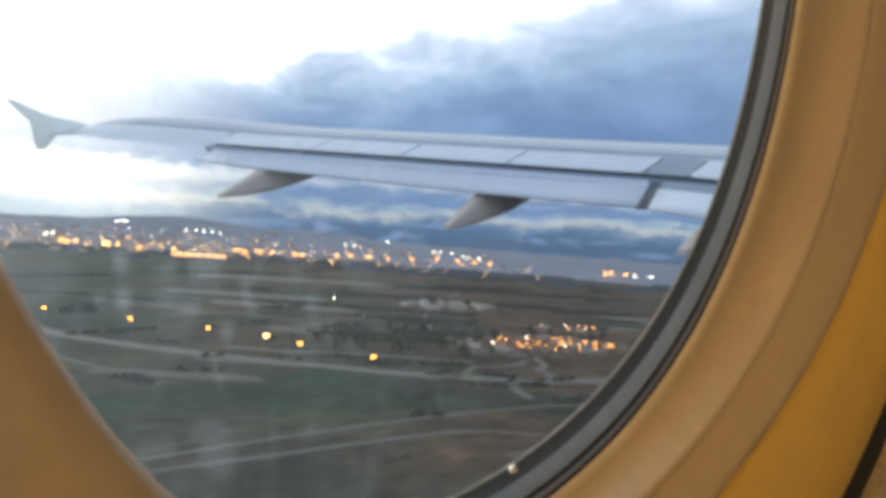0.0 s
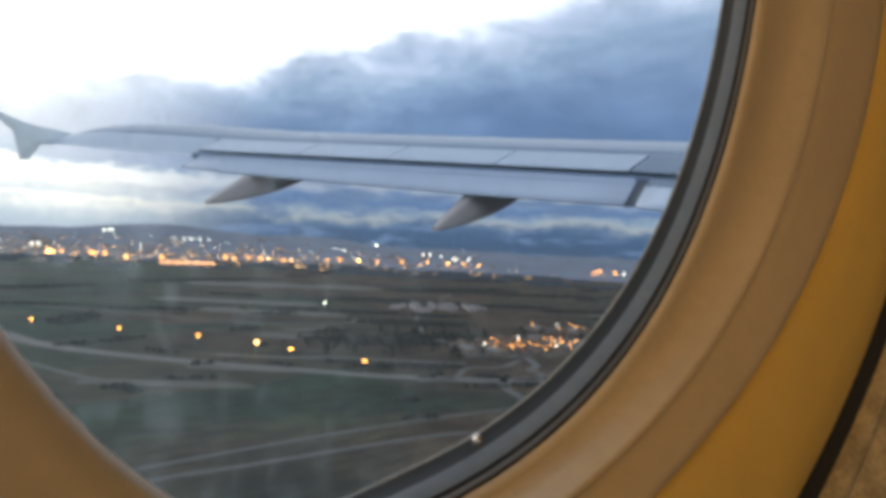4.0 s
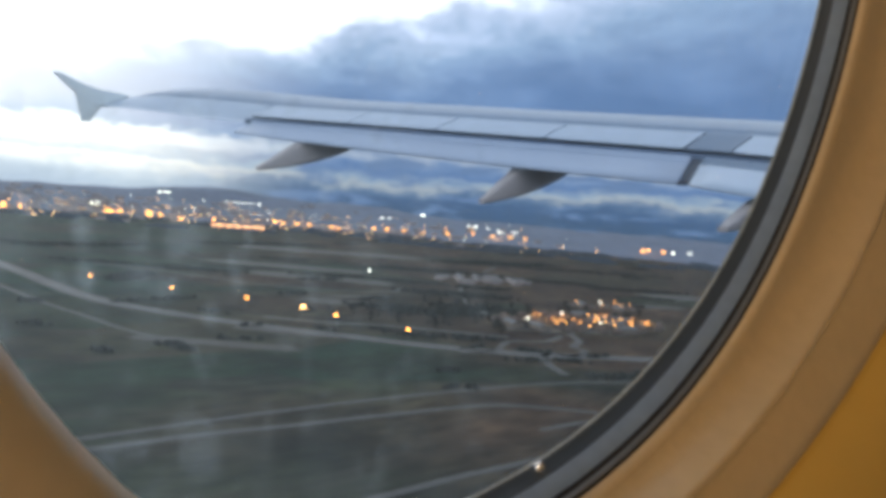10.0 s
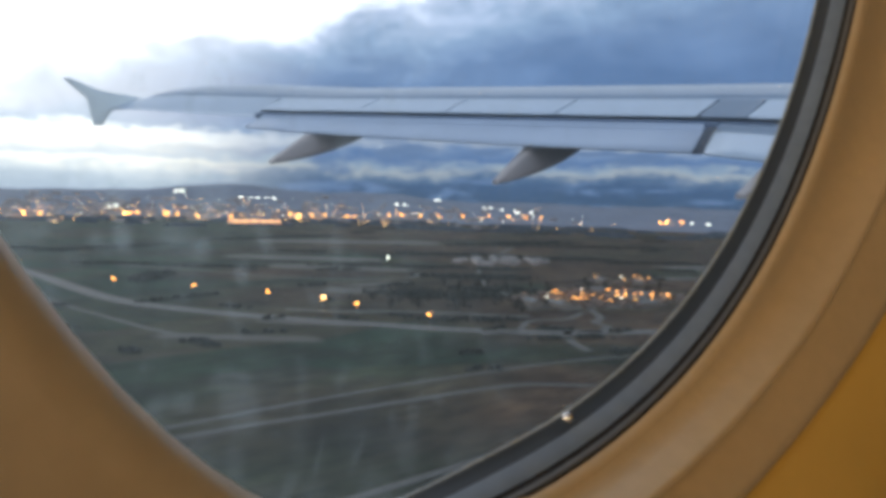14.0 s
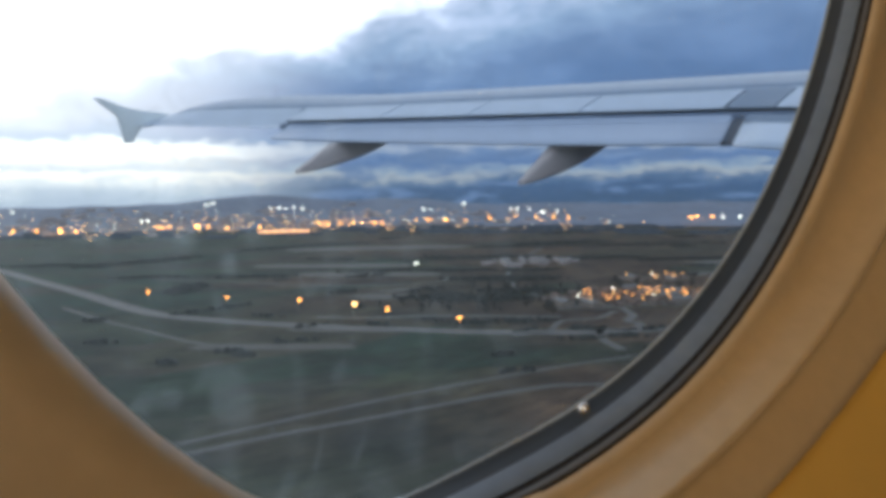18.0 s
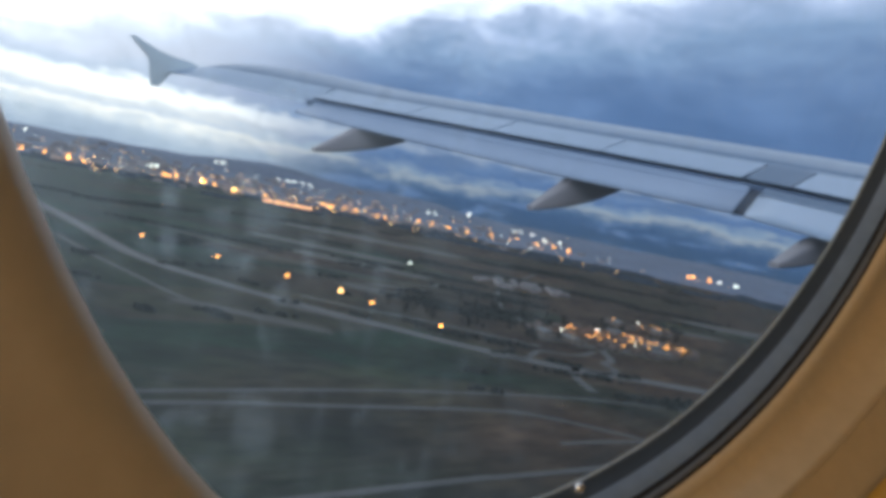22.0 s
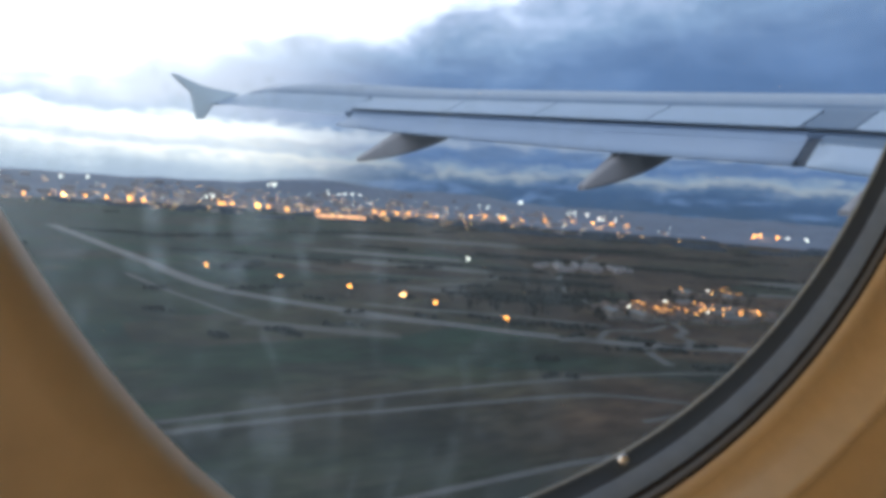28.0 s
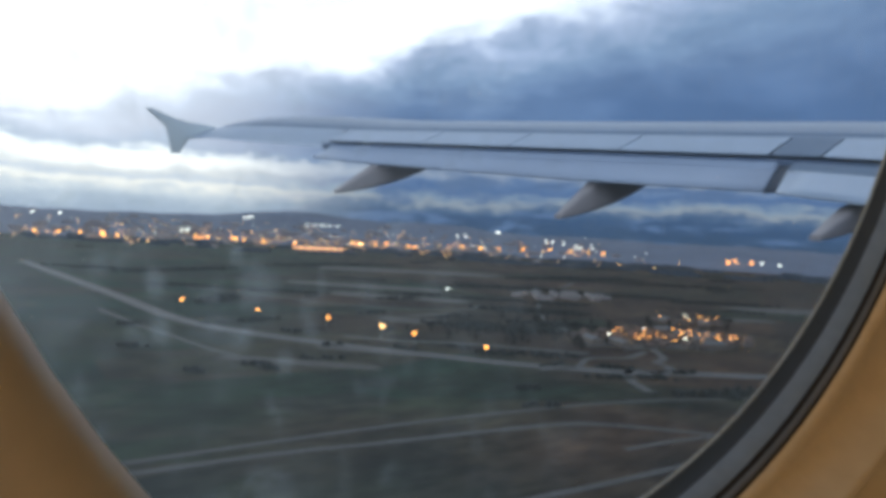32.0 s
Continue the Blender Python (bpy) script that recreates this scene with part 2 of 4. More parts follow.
# blue tone of the shaded slot put into the colour
M_SLOT = material("slot_shade_blue", (0.18, 0.26, 0.40), 0.7)
M_VANE = material("vane_paint", (0.17, 0.235, 0.335), 0.6, vary=0.10, scale=1.6)
# dark colour standing in for shade inside the flap notch
M_GAP = material("flap_gap_dark", (0.045, 0.06, 0.09), 0.7)
# fence colour paled to paint in the haze before the wingtip
M_FENCE = material("wingtip_haze_tint", (0.64, 0.74, 0.80), 0.4, vary=0.08)
M_BEAD = material("bright_metal_bead", (0.85, 0.82, 0.80), 0.2, metal=0.9)


def pane_material():
    m = bpy.data.materials.new("smudged_veiled_acrylic")
    m.use_nodes = True
    nt = m.node_tree
    nt.nodes.clear()
    N, L = nt.nodes.new, nt.links.new
    tc = N("ShaderNodeTexCoord")
    sep = N("ShaderNodeSeparateXYZ")
    L(tc.outputs["Object"], sep.inputs[0])

    def noise_node(scale, detail, stretch):
        mp = N("ShaderNodeMapping")
        mp.inputs["Scale"].default_value = stretch
        L(tc.outputs["Object"], mp.inputs["Vector"])
        n = N("ShaderNodeTexNoise")
        n.inputs["Scale"].default_value, n.inputs["Detail"].default_value, n.inputs["Distortion"].default_value = scale, detail, 0.6
        L(mp.outputs[0], n.inputs["Vector"])
        return n.outputs["Fac"]

    def remap(v, a0, a1, b0, b1):
        n = N("ShaderNodeMapRange")
        n.interpolation_type = "SMOOTHSTEP"
        L(v, n.inputs["Value"])
        for key, val in (("From Min", a0), ("From Max", a1), ("To Min", b0), ("To Max", b1)):
            n.inputs[key].default_value = val
        return n.outputs[0]

    def calc(op, p, q):
        n = N("ShaderNodeMath")
        n.operation = op
        for i, v in enumerate((p, q)):
            if isinstance(v, float):
                n.inputs[i].default_value = v
            else:
                L(v, n.inputs[i])
        return n.outputs[0]

    def drops(scale, keep, r0, r1, peak):
        """Dried drops and finger dabs: soft round marks, some cells left clean."""
        mp = N("ShaderNodeMapping")
        mp.inputs["Scale"].default_value = (1.0, 0.0, 0.72)
        L(tc.outputs["Object"], mp.inputs["Vector"])
        n = N("ShaderNodeTexVoronoi")
        n.inputs["Scale"].default_value = scale
        L(mp.outputs[0], n.inputs["Vector"])
        cell = N("ShaderNodeSeparateColor")
        L(n.outputs["Color"], cell.inputs[0])
        return calc("MULTIPLY", remap(n.outputs["Distance"], r0, r1, peak, 0.0), remap(cell.outputs[0], keep, 1.0, 0.0, 1.0))

    aft_veil = remap(sep.outputs[0], WCX - 0.075, WCX + 0.025, 1.0, 0.16)       # sky glare painted as a veil on the pane, densest aft and upward
    aft_veil = calc("MULTIPLY", aft_veil, remap(sep.outputs[2], -0.06, 0.02, 0.65, 1.0))
    spots = remap(noise_node(290.0, 2.0, (1.0, 1.0, 0.75)), 0.55, 0.70, 0.0, 0.12)
    patch = remap(noise_node(110.0, 4.0, (1.0, 1.0, 0.8)), 0.48, 0.74, 0.0, 0.13)
    runs = remap(noise_node(260.0, 3.0, (1.0, 1.0, 0.10)), 0.56, 0.74, 0.0, 0.045)
    marks = calc("ADD", drops(125.0, 0.30, 0.10, 0.42, 0.16), drops(270.0, 0.45, 0.10, 0.38, 0.19))
    # real smudges plus an even share of the glare veil
    smudge_and_veil = calc("ADD", calc("ADD", calc("ADD", spots, patch), calc("ADD", runs, marks)), 0.080)
    # adds overall glare and a painted reflection band along the forward edge
    veil_fac = calc("ADD", calc("MULTIPLY", aft_veil, smudge_and_veil), calc("ADD", 0.018, remap(sep.outputs[0], WCX + 0.085, WCX + 0.134, 0.0, 0.11)))
    clear = N("ShaderNodeBsdfTransparent")
    clear.inputs[0].default_value = (0.96, 0.97, 0.98, 1)
    # one translucent shader carries both the smudges and the painted veil
    dirt = N("ShaderNodeBsdfTranslucent")
    dirt.inputs[0].default_value = (0.62, 0.73, 0.82, 1)
    gl = N("ShaderNodeBsdfGlossy")
    gl.inputs["Roughness"].default_value = 0.05
    fr = N("ShaderNodeFresnel")
    fr.inputs["IOR"].default_value = 1.25
    frm = N("ShaderNodeMath")
    frm.operation = "MULTIPLY"
    L(fr.outputs[0], frm.inputs[0])
    frm.inputs[1].default_value = 0.35
    a = N("ShaderNodeMixShader")
    L(veil_fac, a.inputs[0])
    L(clear.outputs[0], a.inputs[1])
    L(dirt.outputs[0], a.inputs[2])
    b = N("ShaderNodeMixShader")
    L(frm.outputs[0], b.inputs[0])
    L(a.outputs[0], b.inputs[1])
    L(gl.outputs[0], b.inputs[2])
    out = N("ShaderNodeOutputMaterial")
    L(b.outputs[0], out.inputs[0])
    return m




def ground_material():
    m = bpy.data.materials.new("winter_fields")
    m.use_nodes = True
    nt = m.node_tree
    N, L = nt.nodes.new, nt.links.new
    b = nt.nodes["Principled BSDF"]
    b.inputs["Roughness"].default_value = 0.95
    b.inputs["Specular IOR Level"].default_value = 0.1
    geo = N("ShaderNodeNewGeometry")
    rot = N("ShaderNodeMapping")
    rot.inputs["Rotation"].default_value = (0, 0, radians(-18))
    rot.inputs["Scale"].default_value = (0.0042, 0.0095, 1.0)
    L(geo.outputs["Position"], rot.inputs["Vector"])
    vor = N("ShaderNodeTexVoronoi")
    vor.inputs["Scale"].default_value = 1.0
    L(rot.outputs[0], vor.inputs["Vector"])
    ramp = N("ShaderNodeValToRGB")
    sepc = N("ShaderNodeSeparateColor")
    L(vor.outputs["Color"], sepc.inputs[0])
    L(sepc.outputs[0], ramp.inputs[0])
    brown_fields = N("ShaderNodeValToRGB")
    L(sepc.outputs[0], brown_fields.inputs[0])
    green_cols = [(0.0, (0.004, 0.024, 0.017)), (0.3, (0.013, 0.031, 0.016)), (0.55, (0.004, 0.026, 0.017)), (0.75, (0.028, 0.032, 0.018)), (1.0, (0.005, 0.018, 0.015))]
    brown_cols = [(0.0, (0.031, 0.023, 0.017)), (0.3, (0.050, 0.034, 0.023)), (0.5, (0.019, 0.027, 0.017)), (0.7, (0.054, 0.038, 0.026)), (1.0, (0.036, 0.028, 0.020))]
    for node, cols in ((ramp, green_cols), (brown_fields, brown_cols)):
        el = node.color_ramp.elements
        for i, (p, c) in enumerate(cols):
            e = el[i] if i < 2 else el.new(p)
            e.position, e.color = p, (*c, 1)
    # field colours go from green aft to brown ahead, set to fit the view
    dotp = N("ShaderNodeVectorMath")
    dotp.operation = "DOT_PRODUCT"
    L(geo.outputs["Position"], dotp.inputs[0])
    dotp.inputs[1].default_value = (1.0, -0.5, 0.0)
    vast = N("ShaderNodeTexNoise")
    vast.inputs["Scale"].default_value, vast.inputs["Detail"].default_value = 0.0032, 3.0
    L(geo.outputs["Position"], vast.inputs["Vector"])
    edge = N("ShaderNodeMath")
    edge.operation = "MULTIPLY_ADD"
    L(vast.outputs["Fac"], edge.inputs[0])
    edge.inputs[1].default_value = 1500.0
    L(dotp.outputs["Value"], edge.inputs[2])
    kinds = N("ShaderNodeMapRange")
    kinds.interpolation_type = "SMOOTHSTEP"
    L(edge.outputs[0], kinds.inputs["Value"])
    kinds.inputs["From Min"].default_value, kinds.inputs["From Max"].default_value = 560.0, 1080.0
    fields = N("ShaderNodeMix")
    fields.data_type = "RGBA"
    L(kinds.outputs[0], fields.inputs["Factor"])
    L(ramp.outputs[0], fields.inputs["A"])
    L(brown_fields.outputs[0], fields.inputs["B"])
    no = N("ShaderNodeTexNoise")
    no.inputs["Scale"].default_value, no.inputs["Detail"].default_value, no.inputs["Roughness"].default_value = 0.012, 9.0, 0.62
    L(geo.outputs["Position"], no.inputs["Vector"])
    r2 = N("ShaderNodeValToRGB")
    L(no.outputs["Fac"], r2.inputs[0])
    r2.color_ramp.elements[0].position, r2.color_ramp.elements[0].color = 0.34, (0.36, 0.37, 0.37, 1)
    r2.color_ramp.elements[1].position, r2.color_ramp.elements[1].color = 0.68, (1.55, 1.50, 1.42, 1)
    mul = N("ShaderNodeMix")
    mul.data_type, mul.blend_type = "RGBA", "MULTIPLY"
    mul.inputs["Factor"].default_value = 1.0
    L(fields.outputs["Result"], mul.inputs["A"])
    L(r2.outputs[0], mul.inputs["B"])
    # tussocks, furrows and worn earth
    rot2 = N("ShaderNodeMapping")
    rot2.inputs["Rotation"].default_value = (0, 0, radians(24))
    rot2.inputs["Scale"].default_value = (0.035, 0.11, 1.0)
    L(geo.outputs["Position"], rot2.inputs["Vector"])
    fine = N("ShaderNodeTexNoise")
    fine.inputs["Scale"].default_value, fine.inputs["Detail"].default_value, fine.inputs["Roughness"].default_value = 1.0, 6.0, 0.65
    L(rot2.outputs[0], fine.inputs["Vector"])
    r3 = N("ShaderNodeValToRGB")
    L(fine.outputs["Fac"], r3.inputs[0])
    r3.color_ramp.elements[0].position, r3.color_ramp.elements[0].color = 0.36, (0.60, 0.61, 0.61, 1)
    r3.color_ramp.elements[1].position, r3.color_ramp.elements[1].color = 0.68, (1.5, 1.46, 1.40, 1)
    mul2 = N("ShaderNodeMix")
    mul2.data_type, mul2.blend_type = "RGBA", "MULTIPLY"
    mul2.inputs["Factor"].default_value = 1.0
    L(mul.outputs["Result"], mul2.inputs["A"])
    L(r3.outputs[0], mul2.inputs["B"])
    # pale bare soil and stubble in ragged patches
    bare = N("ShaderNodeTexNoise")
    bare.inputs["Scale"].default_value, bare.inputs["Detail"].default_value, bare.inputs["Roughness"].default_value, bare.inputs["Distortion"].default_value = 0.0085, 7.0, 0.6, 0.8
    rot3 = N("ShaderNodeMapping")
    rot3.inputs["Scale"].default_value = (1.0, 1.7, 1.0)
    rot3.inputs["Rotation"].default_value = (0, 0, radians(-30))
    L(geo.outputs["Position"], rot3.inputs["Vector"])
    L(rot3.outputs[0], bare.inputs["Vector"])
    bm_fac = N("ShaderNodeMapRange")
    bm_fac.interpolation_type = "SMOOTHSTEP"
    L(bare.outputs["Fac"], bm_fac.inputs["Value"])
    bm_fac.inputs["From Min"].default_value, bm_fac.inputs["From Max"].default_value, bm_fac.inputs["To Max"].default_value = 0.53, 0.68, 0.38
    soil = N("ShaderNodeMix")
    soil.data_type = "RGBA"
    L(bm_fac.outputs[0], soil.inputs["Factor"])
    L(mul2.outputs["Result"], soil.inputs["A"])
    soil.inputs["B"].default_value = (0.058, 0.050, 0.038, 1)
    L(soil.outputs["Result"], b.inputs["Base Color"])
    return m


M_GROUND = ground_material()
M_ROAD = material("worn_concrete_road", (0.038, 0.040, 0.040), 0.85, vary=0.25, scale=0.02, second=(0.080, 0.081, 0.080))
M_TRACK = material("pale_dirt_track", (0.036, 0.037, 0.036), 0.95, vary=0.3, scale=0.02, second=(0.070, 0.070, 0.068))
M_ORANGE = material("sodium_lamp_glass", (0.9, 0.6, 0.2), 0.4, emit=(1.0, 0.335, 0.045), power=12.0)
M_VILLAGE = material("village_lamp_glass", (0.9, 0.6, 0.2), 0.4, emit=(1.0, 0.37, 0.06), power=10.0)
M_WARM = material("warm_lamp_glass", (0.9, 0.7, 0.4), 0.4, emit=(1.0, 0.50, 0.14), power=10.0)
M_WHITE = material("white_lamp_glass", (0.9, 0.9, 0.85), 0.4, emit=(0.94, 1.0, 0.80), power=7.5)
M_POLE = material("galvanised_pole", (0.30, 0.31, 0.32), 0.5, metal=0.7)
M_WALLS = material("rendered_house_wall", (0.06, 0.05, 0.042), 0.85, vary=0.2, scale=0.2, second=(0.18, 0.16, 0.14), per_object=1.0)
M_TOWN = material("town_render", (0.15, 0.14, 0.15), 0.85, vary=0.2, scale=0.2, second=(0.46, 0.42, 0.41), per_object=1.0)
M_ROOF = material("tiled_roof", (0.085, 0.05, 0.038), 0.9, vary=0.3, scale=0.4, second=(0.125, 0.105, 0.095), per_object=1.0)
M_SHED = material("pale_metal_roof", (0.065, 0.075, 0.085), 0.6, vary=0.15, scale=0.2, per_object=0.6)
M_PALE = material("pale_sheet_roof", (0.04, 0.043, 0.047), 0.6, vary=0.2, scale=0.2, second=(0.10, 0.105, 0.11), per_object=1.0)
M_STUBBLE = material("pale_stubble_field", (0.026, 0.027, 0.022), 0.95, vary=0.3, scale=0.03, second=(0.050, 0.046, 0.038))
# emission stands in for floodlight falling on the hall front
M_LITWALL = material("floodlit_wall_glow", (0.7, 0.5, 0.3), 0.8, emit=(1.0, 0.44, 0.18), power=2.2)
M_LEAF = material("winter_scrub_foliage", (0.010, 0.0145, 0.0115), 0.9, vary=0.4, scale=0.1)
M_BARK = material("tree_bark", (0.10, 0.08, 0.06), 0.95)
# distance haze painted in: paler and bluer than the near scrub
M_BELT = material("hazed_tree_belt", (0.045, 0.062, 0.085), 1.0, vary=0.3, scale=0.05)
# haze blue of the distance is put into the hill's base colour
M_HILL = material("haze_blue_hill", (0.088, 0.116, 0.175), 1.0, vary=0.35, scale=0.006)


# ---- building helpers ----
def link_mesh(name, verts, faces, mat, parent=None, label="", smooth=False, aircraft=False):
    me = bpy.data.meshes.new(name)
    me.from_pydata([tuple(v) for v in verts], [], faces)
    me.materials.append(mat)
    if smooth:
        for p in me.polygons:
            p.use_smooth = True
    ob = new(name, me)
    if parent:
        ob.parent = parent
    elif aircraft:
        ob.matrix_world = AIRCRAFT
    if label:
        ob["label"] = label
    return ob


def part(name, bm, mat, parent, label="", smooth=False):
    me = bpy.data.meshes.new(name)
    bm.normal_update()
    bm.to_mesh(me)
    bm.free()
    me.materials.append(mat)
    if smooth:
        for p in me.polygons:
            p.use_smooth = True
    ob = new(name, me)
    if parent:
        ob.parent = parent
    if label:
        ob["label"] = label
    return ob


def thing(name, m, label, category, group="", kind=""):
    ob = new(name)
    ob.matrix_world = m
    ob.empty_display_size = 0.1
    return tagged(ob, label, category, group, kind)


def loft(rings, closed=True, cap0=False, cap1=False):
    """Vertices and faces of a skin over rings of equal length."""
    n = len(rings[0])
    verts = [v for r in rings for v in r]
    faces = []
    for i in range(len(rings) - 1):
        for j in range(n if closed else n - 1):
            k = (j + 1) % n
            faces.append((i * n + j, i * n + k, (i + 1) * n + k, (i + 1) * n + j))
    if cap0:
        faces.append(tuple(range(n - 1, -1, -1)))
    if cap1:
        faces.append(tuple(range((len(rings) - 1) * n, len(rings) * n)))
    return verts, faces


def box_bm(bm, size, m):
    r = bmesh.ops.create_cube(bm, size=1.0, matrix=m @ Matrix.Diagonal((*size, 1)))
    return r["verts"]


def bevel_box(size, m=Matrix(), width=0.01, seg=2):
    bm = bmesh.new()
    box_bm(bm, size, m)
    bmesh.ops.bevel(bm, geom=bm.edges[:], offset=width, segments=seg, affect="EDGES")
    return bm


# ---- cabin window ----
WCX, WCZ, W_RIGHT, W_LEFT, W_HALF = -14.3837, 0.0826, 0.1380, 0.0725, 0.1575


def oval(dx, dz, y, dl=None, sink=0.0, count=128):
    """The window's outline, grown by dx ahead, dl aft and dz up and down, at depth y; sink: how much deeper aft."""
    pts = []
    hidden = 0.0 if dl is None else dl - dz          # aft the seals lie behind the surround
    dl = dx if dl is None else dl
    for i in range(count):
        a = 2 * math.pi * i / count
        c, s = math.cos(a), math.sin(a)
        n = 2.04 if c >= 0 else 2.04 + 0.56 * min(1.0, -c * 2.5)
        w = (W_RIGHT + dx) if c >= 0 else (W_LEFT + dl)
        r = (abs(c) ** n + abs(s) ** n) ** (-1 / n)
        q = min(1.0, max(0.0, -c / 0.7))
        h = W_HALF + dz + hidden * q * q * (3 - 2 * q)
        pts.append((WCX + w * r * c, y + sink * q * q * (3 - 2 * q), WCZ + h * r * s))
    return pts


def ring_thing(name, profile, mat, parent, label=""):
    v, f = loft([oval(*p) for p in profile])
    return link_mesh(name, v, f, mat, parent, label, smooth=True)


M_PANE = pane_material()
window = thing("window_1", AIRCRAFT, "oval aircraft cabin window with smudged pane and grey seals", "window", kind="structure")
ring_thing("window_reveal", [(0.0007, 0.0007, 1.9006, 0.0012, 0.0026), (0.0008, 0.0008, 1.8998, 0.0015, 0.0016), (0.0018, 0.0016, 1.8990, 0.0026, 0.0007), (0.006, 0.0019, 1.8989, 0.0060, 0.0003), (0.012, 0.0022, 1.8988, 0.012), (0.022, 0.0030, 1.8980), (0.029, 0.0036, 1.8956), (0.0345, 0.0042, 1.8918), (0.0375, 0.0046, 1.8908), (0.0395, 0.0049, 1.8910),
                             (0.0408, 0.0051, 1.8928), (0.0420, 0.0052, 1.8952), (0.0440, 0.0054, 1.8956), (0.0470, 0.0057, 1.8934), (0.0510, 0.0062, 1.8920), (0.060, 0.0075, 1.8908), (0.070, 0.0092, 1.8894), (0.080, 0.0113, 1.8880), (0.0862, 0.0128, 1.8872), (0.0880, 0.0133, 1.8878), (0.0892, 0.0136, 1.8915)],
           M_TRIM, window, "beige moulded plastic window surround")


def seal_ring(name, k0, k1, mat, label="", swell=0.0):
    """One band of the seal between the surround (k = 0) and the pane (k = 1)."""
    prof = []
    for i in range(4):
        k = k0 + (k1 - k0) * i / 3
        h = swell * math.sin(math.pi * i / 3)
        prof.append((0.0006 - 0.0053 * k, 0.0006 - 0.0043 * k, 1.9004 + 0.0073 * k - h, 0.004))
    return ring_thing(name, prof, mat, window, label)


seal_ring("inner_seal", 0.0, 0.05, M_BLACK, "black gap behind the surround", -0.0004)
seal_ring("seal_lip", 0.05, 0.17, M_LIP, "narrow grey seal lip", 0.0004)
seal_ring("seal_groove", 0.17, 0.27, M_BLACK, "black groove", -0.0006)
seal_ring("window_frame", 0.27, 0.63, M_SEAL, "blue-grey window retainer ring", 0.0003)
seal_ring("outer_seal", 0.63, 0.935, M_SEAL_DARK, "dark rubber outer seal", -0.0002)
seal_ring("seal_edge", 0.935, 1.0, M_EDGE, "pale seal edge", 0.0001)
pv = oval(0.002, 0.002, 1.9080, 0.006)
pane = link_mesh("window_pane", pv + [(WCX, 1.9080, WCZ)], [(i, (i + 1) % 128, 128) for i in range(128)], M_PANE, window, "clear acrylic pane with finger smudges and a painted glare veil")
pane.visible_shadow = False
bm = bmesh.new()
bmesh.ops.create_icosphere(bm, subdivisions=3, radius=0.0010, matrix=Matrix.Translation((-14.3737, 1.9062, -0.0713)) @ Matrix.Diagonal((1, 0.7, 1, 1)))
part("vent_bead", bm, M_BEAD, window, "small bright vent bead at the pane's lower edge", smooth=True)

# ---- cabin shell ----
def rect_ring(x0, x1, z0, z1, y, count=128):
    pts = []
    for px, _, pz in oval(0.0735, 0.0245, y, count=count):
        ux, uz = px - WCX, pz - WCZ
        k = min(((x1 - WCX) if ux > 0 else (WCX - x0)) / max(abs(ux), 1e-6), ((z1 - WCZ) if uz > 0 else (WCZ - z0)) / max(abs(uz), 1e-6))
        pts.append((WCX + ux * k, y, WCZ + uz * k))
    return pts


wall = [oval(0.0904, 0.0139, 1.8885), oval(0.0912, 0.0142, 1.8864), oval(0.105, 0.022, 1.8830), oval(0.115, 0.0275, 1.8803), oval(0.123, 0.0315, 1.8791), oval(0.1435, 0.039, 1.8793), oval(0.15, 0.0413, 1.8803), oval(0.1535, 0.0425, 1.8818)]
v, f = loft(wall + [oval(0.153, 0.0423, 1.8960), oval(0.096, 0.018, 1.8970), wall[0]])
ob = link_mesh("wall_cabin", v, f, M_WALL, None, smooth=True, aircraft=True)
tagged(ob, "ochre moulded cabin sidewall panel around the window", "wall", kind="structure")
strip = [oval(0.1537, 0.0427, 1.8822), oval(0.1715, 0.0455, 1.8785)]
v, f = loft(strip + [oval(0.1715, 0.0455, 1.895), oval(0.1537, 0.0427, 1.895), strip[0]])
ob = link_mesh("trim_gap", v, f, M_BLACK, None, aircraft=True)
tagged(ob, "black rubber joint between sidewall panels", "trim", kind="structure")
outer = [oval(0.1717, 0.0457, 1.8850), oval(0.172, 0.0459, 1.8765), oval(0.1755, 0.047, 1.8750), oval(0.1815, 0.0487, 1.8740), oval(0.1825, 0.0491, 1.8750), oval(0.1837, 0.0496, 1.8736),
         oval(0.2115, 0.0635, 1.867), oval(0.25, 0.12, 1.850), rect_ring(-15.6, -13.2, -0.9, 0.63, 1.765)]
v, f = loft(outer + [rect_ring(-15.6, -13.2, -0.9, 0.63, 1.785), oval(0.25, 0.12, 1.88), oval(0.1723, 0.0461, 1.895), outer[0]])
ob = link_mesh("wall_panel", v, f, M_SEAT, None, smooth=True, aircraft=True)
tagged(ob, "beige speckled lining panel beyond the black joint", "wall", kind="structure")


def cabin_box(name, size, centre, mat, label, category):
    ob = part(name, bevel_box(size, Matrix.Translation(centre), 0.02), mat, None)
    ob.matrix_world = AIRCRAFT
    return tagged(ob, label, category, kind="structure")


# unseen box closing the cabin, so only the window and lamps light it
cabin_box("floor", (2.6, 3.56, 0.06), (-14.4, 0.0, -0.93), M_FLOOR, "dark blue cabin carpet floor", "floor")
cabin_box("ceiling", (2.6, 3.5, 0.06), (-14.4, 0.0, 0.66), M_CEIL, "pale plastic cabin ceiling", "ceiling")
cabin_box("wall_opposite", (2.6, 0.06, 1.53), (-14.4, -1.76, -0.135), M_WALL, "tan cabin wall across the aisle", "wall")
cabin_box("wall_forward", (0.06, 3.5, 1.53), (-13.07, 0.0, -0.135), M_WALL, "unseen tan end wall added ahead to shut out light", "wall")
cabin_box("wall_aft", (0.06, 3.5, 1.53), (-15.73, 0.0, -0.135), M_WALL, "unseen tan end wall added behind to shut out light", "wall")

